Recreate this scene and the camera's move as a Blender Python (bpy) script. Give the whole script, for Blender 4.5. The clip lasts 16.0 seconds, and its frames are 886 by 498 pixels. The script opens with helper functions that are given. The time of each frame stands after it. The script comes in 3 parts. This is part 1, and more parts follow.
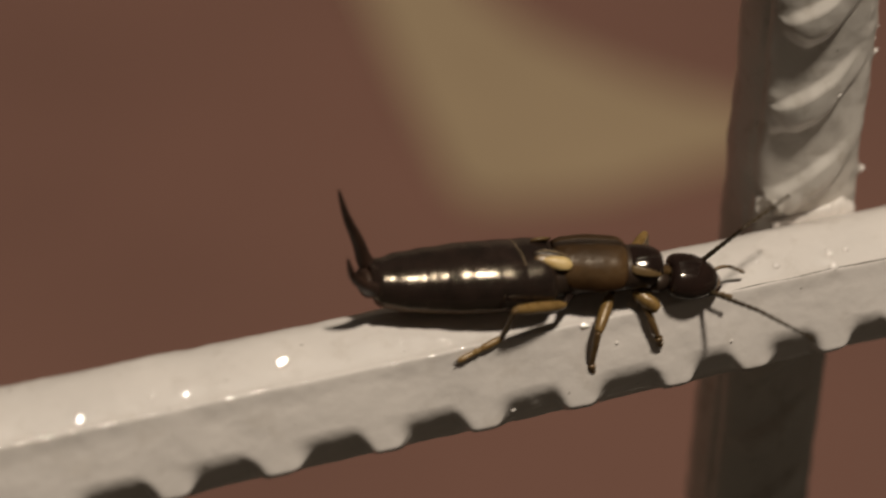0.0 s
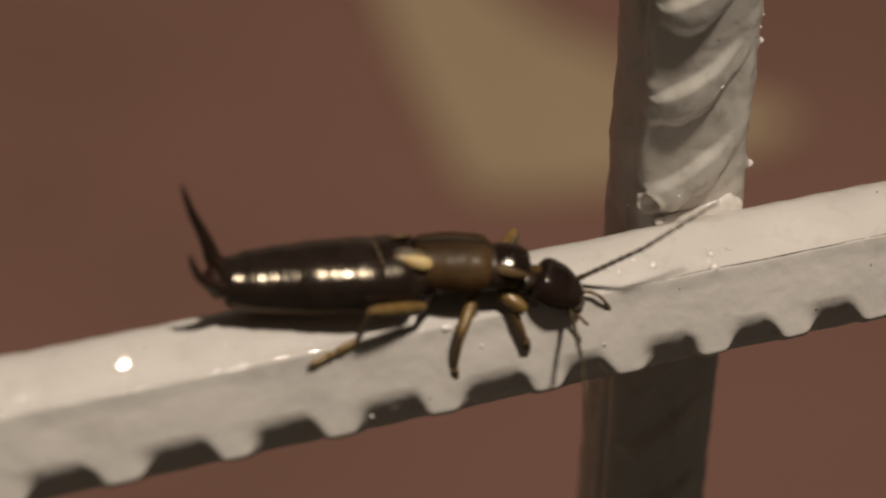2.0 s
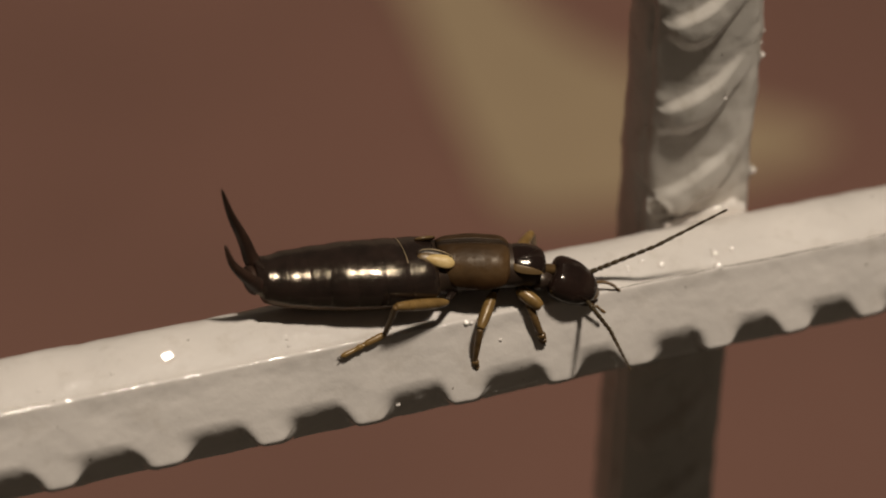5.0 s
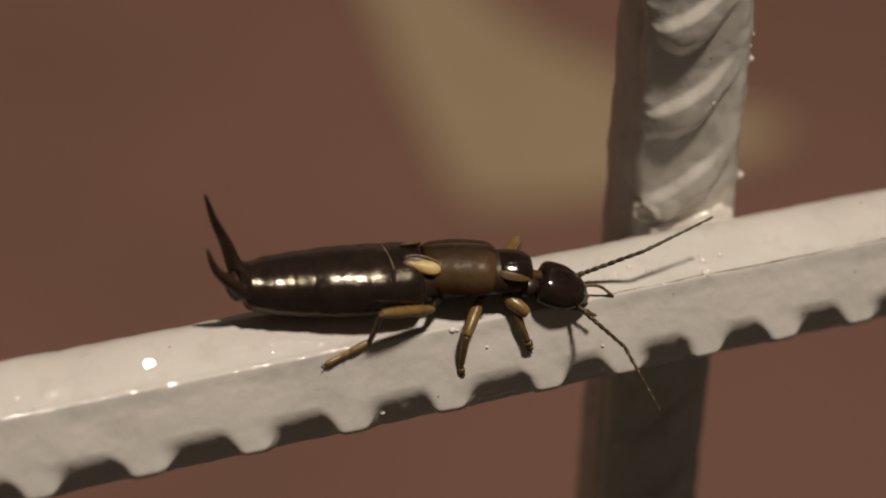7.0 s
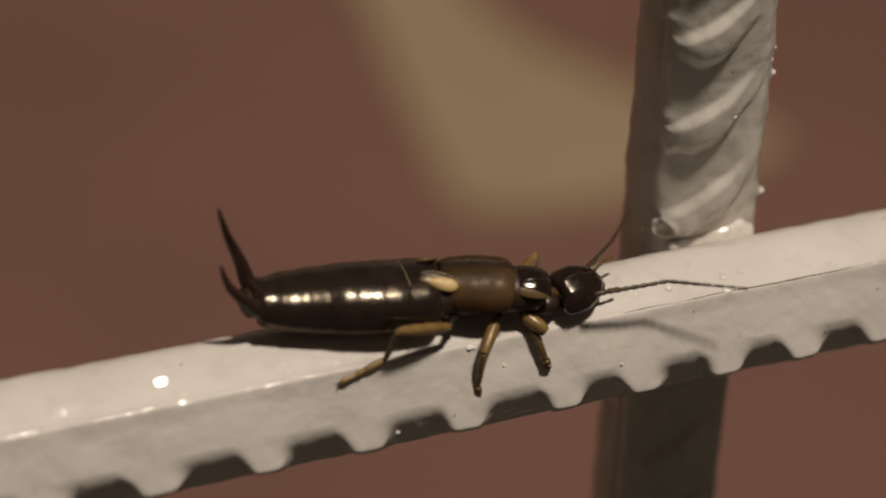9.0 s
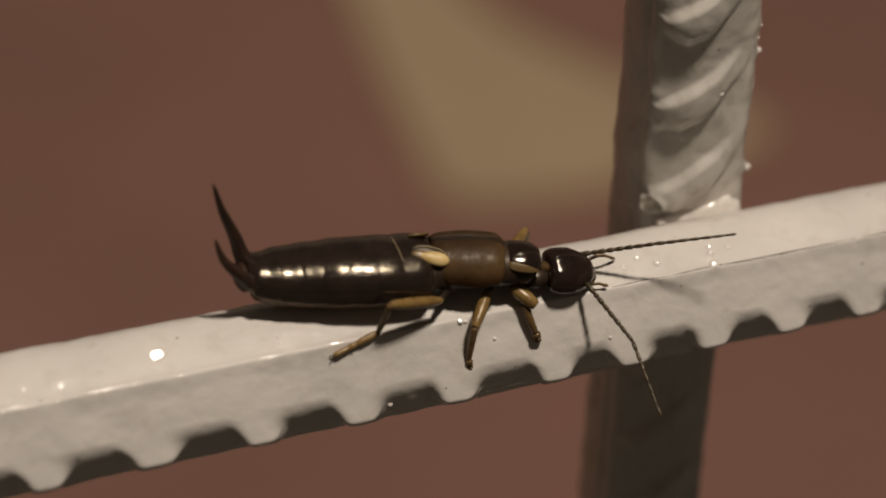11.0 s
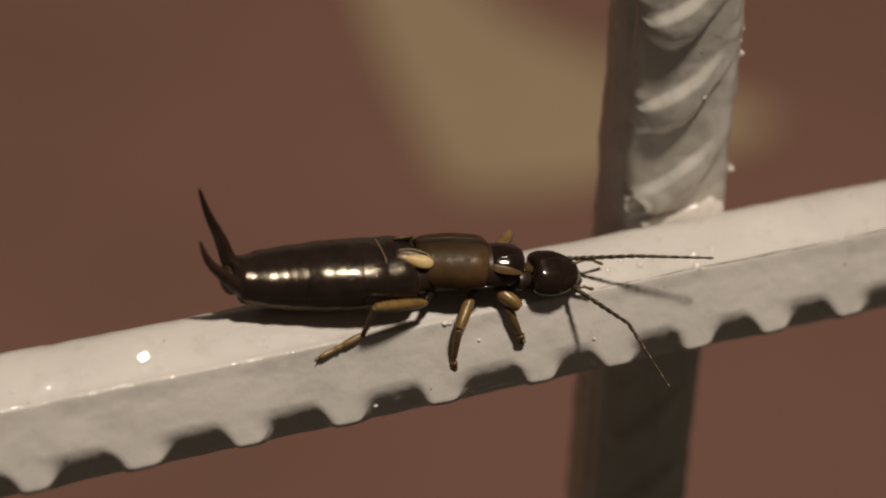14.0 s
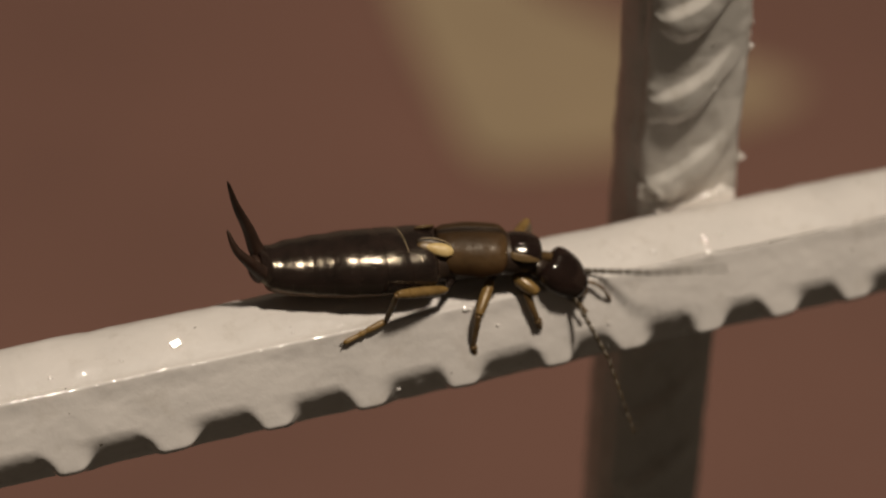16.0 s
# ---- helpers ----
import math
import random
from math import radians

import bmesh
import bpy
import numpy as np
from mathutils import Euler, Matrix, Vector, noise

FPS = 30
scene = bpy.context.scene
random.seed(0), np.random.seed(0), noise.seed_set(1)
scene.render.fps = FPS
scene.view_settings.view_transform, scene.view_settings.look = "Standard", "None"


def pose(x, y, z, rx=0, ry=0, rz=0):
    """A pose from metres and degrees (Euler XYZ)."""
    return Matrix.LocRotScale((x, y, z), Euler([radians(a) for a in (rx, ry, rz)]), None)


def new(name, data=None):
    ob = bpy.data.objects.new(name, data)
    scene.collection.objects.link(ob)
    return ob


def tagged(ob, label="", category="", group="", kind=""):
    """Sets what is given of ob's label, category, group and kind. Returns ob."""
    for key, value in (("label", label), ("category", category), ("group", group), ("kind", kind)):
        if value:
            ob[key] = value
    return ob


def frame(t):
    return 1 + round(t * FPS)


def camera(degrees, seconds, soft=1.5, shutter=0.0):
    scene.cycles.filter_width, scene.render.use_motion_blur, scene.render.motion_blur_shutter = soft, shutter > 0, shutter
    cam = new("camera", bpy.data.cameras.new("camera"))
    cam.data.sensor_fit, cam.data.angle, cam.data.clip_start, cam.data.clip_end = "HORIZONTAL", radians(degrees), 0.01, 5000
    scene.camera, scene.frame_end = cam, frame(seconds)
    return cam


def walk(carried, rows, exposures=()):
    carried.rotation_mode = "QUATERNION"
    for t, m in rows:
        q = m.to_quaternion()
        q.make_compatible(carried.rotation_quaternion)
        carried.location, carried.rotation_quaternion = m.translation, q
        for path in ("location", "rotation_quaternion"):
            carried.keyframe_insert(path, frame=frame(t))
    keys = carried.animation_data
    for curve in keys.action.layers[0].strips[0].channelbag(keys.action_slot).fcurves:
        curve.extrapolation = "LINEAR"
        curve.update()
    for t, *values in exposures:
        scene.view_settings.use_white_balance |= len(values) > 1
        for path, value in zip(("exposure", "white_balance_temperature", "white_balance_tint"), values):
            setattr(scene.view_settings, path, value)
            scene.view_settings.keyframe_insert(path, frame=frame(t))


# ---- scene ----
# ---- camera: lengths in PATH are millimetres from the axis of the cross bar, angles in degrees ----
MM = 0.001
BAR_Z = 0.9            # height of the cross bar over the floor

PATH = [
    (0, -48.584, -95.447, 72.091, 57.863, -1.492, -22.478),
    (0.1, -48.83, -95.744, 72.674, 57.899, -1.766, -22.65),
    (0.2, -48.65, -95.954, 72.881, 57.942, -1.826, -22.823),
    (0.3, -47.34, -95.777, 73.029, 58.187, -1.864, -22.841),
    (0.4, -46.434, -96.779, 74.699, 57.969, -1.529, -22.668),
    (0.5, -44.843, -96.247, 74.788, 57.633, -1.487, -22.316),
    (0.6, -43.897, -95.692, 74.149, 57.465, -1.571, -22.255),
    (0.7, -43.501, -95.787, 73.49, 57.426, -1.692, -22.32),
    (0.8, -42.816, -96.1, 72.868, 57.475, -1.595, -22.324),
    (0.9, -41.952, -96.548, 72.201, 57.511, -1.513, -22.211),
    (1, -41.475, -96.317, 71.602, 57.519, -1.658, -22.293),
    (1.3, -41.471, -95.775, 71.315, 57.502, -1.706, -22.47),
    (1.5, -40.352, -94.511, 69.716, 57.492, -1.622, -22.267),
    (1.6, -40.183, -93.102, 68.738, 57.378, -1.724, -22.367),
    (1.7, -40.032, -92.838, 68.629, 57.394, -1.684, -22.37),
    (1.8, -39.997, -93.043, 68.797, 57.579, -1.627, -22.354),
    (2, -39.459, -93.608, 69.427, 57.657, -1.45, -22.064),
    (2.2, -39.449, -92.354, 69.052, 57.278, -1.448, -22.012),
    (2.3, -40.567, -93.528, 70.107, 57.63, -1.65, -22.318),
    (2.4, -41.257, -95.023, 71.213, 57.83, -1.695, -22.36),
    (2.5, -40.636, -95.928, 71.444, 57.746, -1.452, -22.009),
    (2.7, -41.103, -98.356, 72.621, 57.784, -1.464, -21.986),
    (2.8, -41.256, -99.206, 73.149, 57.865, -1.385, -22.029),
    (3, -41.896, -100.633, 74.047, 57.911, -1.272, -21.799),
    (3.2, -42.354, -101.066, 74.336, 57.85, -1.301, -21.736),
    (3.5, -42.724, -100.976, 74.66, 57.942, -1.347, -21.818),
    (3.7, -42.77, -101.062, 74.522, 57.89, -1.366, -21.901),
    (4, -42.279, -100.984, 73.756, 57.954, -1.203, -21.675),
    (4.2, -41.853, -101.533, 73.729, 58.063, -0.907, -21.339),
    (6.3, -41.783, -100.172, 72.832, 58.152, -1.15, -21.643),
    (6.5, -42.328, -99.525, 72.939, 57.999, -1.416, -21.893),
    (7, -42.506, -98.929, 72.992, 57.9, -1.642, -22.136),
    (7.2, -42.284, -98.656, 72.738, 57.91, -1.687, -22.166),
    (7.5, -42.204, -98.58, 72.411, 57.933, -1.632, -22.14),
    (7.8, -42.523, -98.246, 72.401, 58.025, -1.804, -22.199),
    (8, -42.995, -97.86, 72.518, 58.045, -1.737, -22.241),
    (8.2, -43.027, -97.564, 72.555, 57.972, -1.788, -22.196),
    (8.5, -42.892, -97.023, 72.235, 57.991, -1.761, -22.189),
    (8.7, -43.102, -96.952, 72.414, 58.104, -1.782, -22.165),
    (9, -42.684, -96.416, 72.072, 58.063, -1.9, -22.137),
    (9.2, -42.343, -95.991, 72.049, 57.91, -1.913, -22.133),
    (9.5, -42.153, -96.639, 71.887, 58.043, -1.851, -22.177),
    (9.7, -42.334, -96.602, 71.647, 57.965, -1.917, -22.322),
    (11.8, -43.997, -99.7, 73.978, 57.795, -1.978, -22.483),
    (12, -43.53, -99.941, 74.307, 57.762, -1.826, -22.24),
    (12.2, -43.365, -99.894, 74.225, 57.748, -1.743, -22.181),
    (12.5, -43.215, -99.26, 73.804, 57.732, -1.804, -22.251),
    (12.8, -42.873, -99.349, 73.459, 57.723, -1.757, -22.235),
    (13, -42.976, -99.533, 73.427, 57.65, -1.77, -22.306),
    (13.5, -42.961, -99.413, 73.578, 57.575, -1.909, -22.425),
    (13.7, -42.93, -99.328, 73.679, 57.56, -1.871, -22.394),
    (14, -43.01, -99.192, 73.633, 57.623, -1.808, -22.416),
    (14.5, -43.359, -98.536, 74.137, 57.268, -1.98, -22.618),
    (14.7, -43.288, -98.629, 74.101, 57.14, -1.976, -22.624),
    (15, -43.315, -99.522, 74.539, 57.145, -1.766, -22.503),
    (15.2, -44.476, -100.915, 75.795, 57.201, -1.743, -22.529),
    (15.3, -44.956, -101.651, 76.835, 57.074, -1.686, -22.491),
    (15.5, -44.885, -102.525, 77.606, 57.149, -1.502, -22.334),
    (15.6, -45.082, -102.354, 77.157, 57.263, -1.468, -22.329),
    (15.7, -45.021, -102.281, 77.173, 57.178, -1.413, -22.312),
    (15.8, -45.03, -102.323, 77.084, 57.151, -1.457, -22.284),
    (16, -44.098, -102.539, 77.041, 56.925, -1.214, -22.071),
]

def place(x, y, z, rx=0, ry=0, rz=0):
    return pose(x * MM, y * MM, z * MM + BAR_Z, rx, ry, rz)


cam = camera(20.0, 16.0, soft=1.9, shutter=0.6)
cam.data.dof.use_dof = True
cam.data.dof.focus_distance = 0.128
cam.data.dof.aperture_fstop = 27.0
walk(cam, [(t, place(*r)) for t, *r in PATH])

# ---- light: one warm lamp overhead, a dim night sky ----
LAMP_AZ, LAMP_EL, LAMP_DIST = 33.0, 72.2, 14.0
_a, _e = radians(LAMP_AZ), radians(LAMP_EL)
lamp_at = Vector((math.cos(_e) * math.sin(_a), -math.cos(_e) * math.cos(_a), math.sin(_e))) * LAMP_DIST + Vector((0, 0, BAR_Z))
lamp_data = bpy.data.lights.new("porch_lamp", "POINT")
lamp_data.energy, lamp_data.color, lamp_data.shadow_soft_size = 6506.0, (1.0, 0.89, 0.75), 0.77
lamp = new("porch_lamp", lamp_data)
lamp.location = lamp_at

world = bpy.data.worlds.new("night_sky")
world.use_nodes = True
world.node_tree.nodes["Background"].inputs[0].default_value = (0.9, 0.76, 0.6, 1)
world.node_tree.nodes["Background"].inputs[1].default_value = 0.034
scene.world = world


# ---- materials ----
def material(name, color, rough=0.5, coat=0.0, spec=0.5):
    m = bpy.data.materials.new(name)
    m.use_nodes = True
    b = m.node_tree.nodes["Principled BSDF"]
    b.inputs["Base Color"].default_value = (*color, 1)
    b.inputs["Roughness"].default_value = rough
    b.inputs["Coat Weight"].default_value = coat
    b.inputs["Coat Roughness"].default_value = 0.05
    b.inputs["Specular IOR Level"].default_value = spec
    return m


def noise_node(m, scale, detail=4.0, rough=0.55):
    nt = m.node_tree
    co = nt.nodes.new("ShaderNodeTexCoord")
    n = nt.nodes.new("ShaderNodeTexNoise")
    n.inputs["Scale"].default_value, n.inputs["Detail"].default_value, n.inputs["Roughness"].default_value = scale, detail, rough
    nt.links.new(co.outputs["Object"], n.inputs["Vector"])
    return n.outputs["Fac"]


def ramp(m, fac, stops):
    nt = m.node_tree
    r = nt.nodes.new("ShaderNodeValToRGB")
    r.color_ramp.elements[0].position, r.color_ramp.elements[0].color = stops[0][0], (*stops[0][1], 1)
    r.color_ramp.elements[1].position, r.color_ramp.elements[1].color = stops[-1][0], (*stops[-1][1], 1)
    for p, c in stops[1:-1]:
        r.color_ramp.elements.new(p).color = (*c, 1)
    nt.links.new(fac, r.inputs["Fac"])
    return r.outputs["Color"]


def mix(m, fac, a, b, how="MIX"):
    nt = m.node_tree
    n = nt.nodes.new("ShaderNodeMixRGB")
    n.blend_type = how
    for sock, v in zip(n.inputs, (fac, a, b)):
        if isinstance(v, (int, float)):
            sock.default_value = v
        elif isinstance(v, tuple):
            sock.default_value = (*v, 1)
        else:
            nt.links.new(v, sock)
    return n.outputs["Color"]


def to_input(m, out, name):
    m.node_tree.links.new(out, m.node_tree.nodes["Principled BSDF"].inputs[name])


def bump(m, fac, dist, strength=1.0):
    nt = m.node_tree
    n = nt.nodes.new("ShaderNodeBump")
    n.inputs["Strength"].default_value, n.inputs["Distance"].default_value = strength, dist
    nt.links.new(fac, n.inputs["Height"])
    to_input(m, n.outputs["Normal"], "Normal")
    return n.outputs["Normal"]


def paint_material(name, tone, wear):
    m = material(name, (0.7, 0.66, 0.6), 0.5, coat=1.0, spec=0.3)
    broad = ramp(m, noise_node(m, 170, 5), [(0.3, tuple(0.94 * c for c in tone)), (0.7, tuple(1.07 * c for c in tone))])
    grime = ramp(m, noise_node(m, 620, 5, 0.65), [(0.30, (0.55, 0.50, 0.42)), (0.46, (1, 1, 1))])
    col = mix(m, wear, broad, grime, "MULTIPLY")
    specks = ramp(m, noise_node(m, 2100, 1.0), [(0.192, (0.22, 0.18, 0.13)), (0.21, (1, 1, 1))])
    to_input(m, mix(m, 0.85, col, specks, "MULTIPLY"), "Base Color")
    to_input(m, ramp(m, noise_node(m, 420, 3), [(0.3, (0.4, 0.4, 0.4)), (0.75, (0.6, 0.6, 0.6))]), "Roughness")
    bump(m, noise_node(m, 900, 4), 0.00012, 0.5)
    return m


def floor_material():
    m = material("terracotta_floor", (0.4, 0.2, 0.12), 0.75)
    a = ramp(m, noise_node(m, 2.2, 4), [(0.3, (0.162, 0.0785, 0.058)), (0.7, (0.202, 0.098, 0.0725))])
    b = ramp(m, noise_node(m, 60, 5), [(0.3, (0.85, 0.83, 0.8)), (0.7, (1, 1, 1))])
    to_input(m, mix(m, 0.7, a, b, "MULTIPLY"), "Base Color")
    bump(m, noise_node(m, 220, 4), 0.001, 0.4)
    return m


def patch_material():
    m = material("pale_beige_cement", (0.55, 0.42, 0.24), 0.8)
    a = ramp(m, noise_node(m, 9, 4), [(0.3, (0.296, 0.216, 0.131)), (0.7, (0.336, 0.247, 0.151))])
    to_input(m, a, "Base Color")
    bump(m, noise_node(m, 150, 4), 0.001, 0.4)
    return m


def wall_material(name, dark, light):
    m = material(name, dark, 0.85)
    to_input(m, ramp(m, noise_node(m, 3, 5), [(0.3, dark), (0.7, light)]), "Base Color")
    bump(m, noise_node(m, 60, 5), 0.003, 0.5)
    return m


def ground_material():
    m = material("low_bounce_ground", (0.05, 0.042, 0.034), 0.9)
    a = ramp(m, noise_node(m, 6, 5), [(0.3, (0.034, 0.029, 0.023)), (0.7, (0.066, 0.057, 0.046))])
    to_input(m, a, "Base Color")
    bump(m, noise_node(m, 45, 6, 0.7), 0.01, 0.8)
    return m


def chitin(name, dark, light, rough, scale=900, grain=2600, depth=0.00003, spec=0.5, tint=(1.0, 0.9, 0.78), pits=0.0):
    """Horny skin: mottled pigment, grained gloss; tint is the warm colour of its waxy shine."""
    m = material(name, dark, rough, spec=spec)
    b = m.node_tree.nodes["Principled BSDF"]
    b.inputs["Specular Tint"].default_value = (*tint, 1)
    b.inputs["IOR"].default_value = 1.56
    to_input(m, ramp(m, noise_node(m, scale, 4), [(0.32, dark), (0.7, light)]), "Base Color")
    grained = ramp(m, noise_node(m, grain, 3), [(0.3, (rough * 0.7,) * 3), (0.75, (rough * 1.45,) * 3)])
    to_input(m, grained, "Roughness")
    height = noise_node(m, grain, 4)
    if pits:
        fine = ramp(m, noise_node(m, grain * 3.2, 1.0), [(0.34, (0, 0, 0)), (0.5, (1, 1, 1))])
        height = mix(m, pits, height, fine)
    bump(m, height, depth, 0.5)
    return m


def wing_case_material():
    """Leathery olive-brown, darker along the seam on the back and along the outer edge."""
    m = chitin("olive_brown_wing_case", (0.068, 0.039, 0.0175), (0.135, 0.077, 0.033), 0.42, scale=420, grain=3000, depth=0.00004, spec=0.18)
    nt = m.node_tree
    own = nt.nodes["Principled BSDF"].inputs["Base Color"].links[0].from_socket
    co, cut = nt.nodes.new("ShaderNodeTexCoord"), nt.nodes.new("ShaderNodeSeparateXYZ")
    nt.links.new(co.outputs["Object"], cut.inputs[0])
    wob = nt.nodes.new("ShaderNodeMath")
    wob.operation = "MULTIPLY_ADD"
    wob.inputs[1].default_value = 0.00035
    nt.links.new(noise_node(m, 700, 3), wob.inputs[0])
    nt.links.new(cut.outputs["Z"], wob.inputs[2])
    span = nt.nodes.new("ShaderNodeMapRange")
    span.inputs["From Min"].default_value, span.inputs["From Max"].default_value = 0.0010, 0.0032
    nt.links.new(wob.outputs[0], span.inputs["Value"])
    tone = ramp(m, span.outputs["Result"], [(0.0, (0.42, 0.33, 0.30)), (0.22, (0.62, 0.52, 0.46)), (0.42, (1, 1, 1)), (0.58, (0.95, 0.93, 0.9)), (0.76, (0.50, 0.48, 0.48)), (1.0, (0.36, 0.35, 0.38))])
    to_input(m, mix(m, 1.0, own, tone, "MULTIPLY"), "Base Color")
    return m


PAINT = paint_material("white_gloss_paint", (0.718, 0.664, 0.617), 0.22)
# the upright's copy: more grime, and shade put into a darker base colour
SHADED_PAINT = paint_material("shade_darkened_paint", (0.62, 0.575, 0.52), 0.5)
FLOOR = floor_material()
PATCH = patch_material()
WALL = wall_material("bounce_plaster", (0.22, 0.185, 0.15), (0.29, 0.25, 0.205))
DARK_WALL = wall_material("low_bounce_plaster", (0.065, 0.056, 0.047), (0.10, 0.085, 0.07))
MID_WALL = wall_material("mid_bounce_plaster", (0.15, 0.127, 0.103), (0.20, 0.172, 0.14))
GROUND = ground_material()
TERGITE = chitin("dark_brown_chitin", (0.0135, 0.0092, 0.0078), (0.027, 0.0165, 0.0132), 0.165, grain=3800, depth=0.000022, spec=0.9, tint=(1.0, 0.86, 0.66), pits=0.2)
HEAD = chitin("mahogany_chitin", (0.0115, 0.0068, 0.0056), (0.023, 0.0122, 0.0094), 0.13, spec=0.7, depth=0.00002)
BELLY = chitin("brown_belly_chitin", (0.085, 0.052, 0.031), (0.16, 0.1, 0.058), 0.4, spec=0.4)
UNDER = chitin("dark_under_chitin", (0.026, 0.0165, 0.0118), (0.048, 0.030, 0.020), 0.4, spec=0.3)
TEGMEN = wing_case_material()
SEAM = chitin("dark_seam_wing_case", (0.018, 0.011, 0.0075), (0.036, 0.022, 0.012), 0.40, scale=500, spec=0.35)
SQUAMA = chitin("cream_yellow_wing_tip", (0.54, 0.36, 0.13), (0.74, 0.56, 0.26), 0.42, scale=1500)
AMBER = chitin("amber_leg_chitin", (0.165, 0.096, 0.030), (0.30, 0.185, 0.064), 0.3, scale=1100)
MARGIN = chitin("olive_amber_margin", (0.095, 0.058, 0.023), (0.18, 0.112, 0.046), 0.33, scale=1300)
SHIN = chitin("dark_amber_leg_chitin", (0.08, 0.046, 0.018), (0.20, 0.118, 0.045), 0.34, scale=1300)
FORCEPS = chitin("red_brown_forceps_chitin", (0.020, 0.0105, 0.0075), (0.046, 0.023, 0.015), 0.5, spec=0.3)
FEELER = chitin("dark_brown_feeler", (0.028, 0.019, 0.0095), (0.078, 0.052, 0.024), 0.36)
GRIME = chitin("dark_grime", (0.06, 0.048, 0.035), (0.12, 0.1, 0.075), 0.8)
PALE = chitin("pale_membrane", (0.30, 0.22, 0.12), (0.45, 0.34, 0.2), 0.42)


# ---- mesh helpers ----
def part(name, bm, material, parent=None, label="", smooth=True, unit=MM):
    bmesh.ops.recalc_face_normals(bm, faces=bm.faces)
    for v in bm.verts:
        v.co *= unit
    for f in bm.faces:
        f.smooth = smooth
    me = bpy.data.meshes.new(name)
    bm.to_mesh(me)
    bm.free()
    me.materials.append(material)
    ob = new(name, me)
    if parent:
        ob.parent = parent
    return tagged(ob, label)


def skin(bm, rings, closed=True, caps=True):
    """Faces between rings of points, all of the same count."""
    made = [[bm.verts.new(p) for p in ring] for ring in rings]
    n = len(made[0])
    for a, b in zip(made, made[1:]):
        for i in range(n if closed else n - 1):
            j = (i + 1) % n
            bm.faces.new((a[i], a[j], b[j], b[i]))
    if caps:
        bm.faces.new(made[0][::-1])
        bm.faces.new(made[-1])
    return made


def frame_at(pts, i, up):
    a, b = pts[max(i - 1, 0)], pts[min(i + 1, len(pts) - 1)]
    t = (b - a).normalized()
    side = t.cross(up).normalized()
    return t, side, side.cross(t).normalized()


def spline(pts, n):
    """n points along a smooth curve through pts."""
    pts = [Vector(p) for p in pts]
    out = []
    m = len(pts) - 1
    for k in range(n):
        u = k / (n - 1) * m
        i = min(int(u), m - 1)
        f = u - i
        p0, p1, p2, p3 = pts[max(i - 1, 0)], pts[i], pts[i + 1], pts[min(i + 2, m)]
        out.append(0.5 * (2 * p1 + (p2 - p0) * f + (2 * p0 - 5 * p1 + 4 * p2 - p3) * f * f + (3 * p1 - p0 - 3 * p2 + p3) * f ** 3))
    return out


def tube(bm, pts, radii, sides=14, up=Vector((0, 0.2, 1)), flat=1.0):
    """A tapered tube through pts; flat squeezes it across its side axis."""
    pts = [Vector(p) for p in pts]
    rings = []
    for i, p in enumerate(pts):
        t, side, u = frame_at(pts, i, up)
        r = radii[i]
        rings.append([p + side * (r * flat * math.cos(a)) + u * (r * math.sin(a)) for a in [2 * math.pi * k / sides for k in range(sides)]])
    skin(bm, rings)


def lerp_table(table, x):
    for (x0, y0), (x1, y1) in zip(table, table[1:]):
        if x <= x1:
            f = min(max((x - x0) / (x1 - x0), 0), 1)
            f = f * f * (3 - 2 * f)
            return y0 + (y1 - y0) * f
    return table[-1][1]


def smooth_table(table, x):
    """A smooth curve through the table's points, with no flat steps."""
    if x <= table[0][0]:
        return table[0][1]
    if x >= table[-1][0]:
        return table[-1][1]
    slope = [(b[1] - a[1]) / (b[0] - a[0]) for a, b in zip(table, table[1:])]
    for i, ((x0, y0), (x1, y1)) in enumerate(zip(table, table[1:])):
        if x <= x1:
            h, f = x1 - x0, (x - x0) / (x1 - x0)
            m0 = slope[i] if i == 0 else 0.5 * (slope[i - 1] + slope[i])
            m1 = slope[i] if i == len(slope) - 1 else 0.5 * (slope[i] + slope[i + 1])
            return y0 * (1 + 2 * f) * (1 - f) ** 2 + h * m0 * f * (1 - f) ** 2 + y1 * f * f * (3 - 2 * f) + h * m1 * f * f * (f - 1)


def ball(bm, at, r, stretch=(1, 1, 1), u=16, v=10):
    bmesh.ops.create_uvsphere(bm, u_segments=u, v_segments=v, radius=r, matrix=Matrix.Translation(at) @ Matrix.Diagonal((*stretch, 1)))


# ---- the place: floor, pale patch; unseen ground and walls added to set bounce light ----
def slab(name, x0, y0, z0, x1, y1, z1, mat, label):
    bm = bmesh.new()
    bmesh.ops.create_cube(bm, size=1, matrix=Matrix.Translation(((x0 + x1) / 2, (y0 + y1) / 2, (z0 + z1) / 2)) @ Matrix.Diagonal((x1 - x0, y1 - y0, z1 - z0, 1)))
    return tagged(part(name, bm, mat, None, label, smooth=False, unit=1), kind="structure")


slab("floor", -5, 0.80, -0.1, 6, 6, 0, FLOOR, "matt terracotta red terrace floor beyond the grille")
# unseen ground, added dark so less light bounces up under the bars
slab("ground", -5, -6, -0.2, 6, 0.80, -0.06, GROUND, "unseen dark ground added before the floor to cut bounce light")
# unseen walls close the place; each tone sets how much light bounces back
slab("wall_south", -5, -6.2, -0.2, 6, -6, 3.2, DARK_WALL, "unseen wall added behind the camera, kept dark to weaken bounce light")
slab("wall_north", -5, 6, -0.2, 6, 6.2, 3.2, WALL, "unseen wall added beyond the terrace to bounce light")
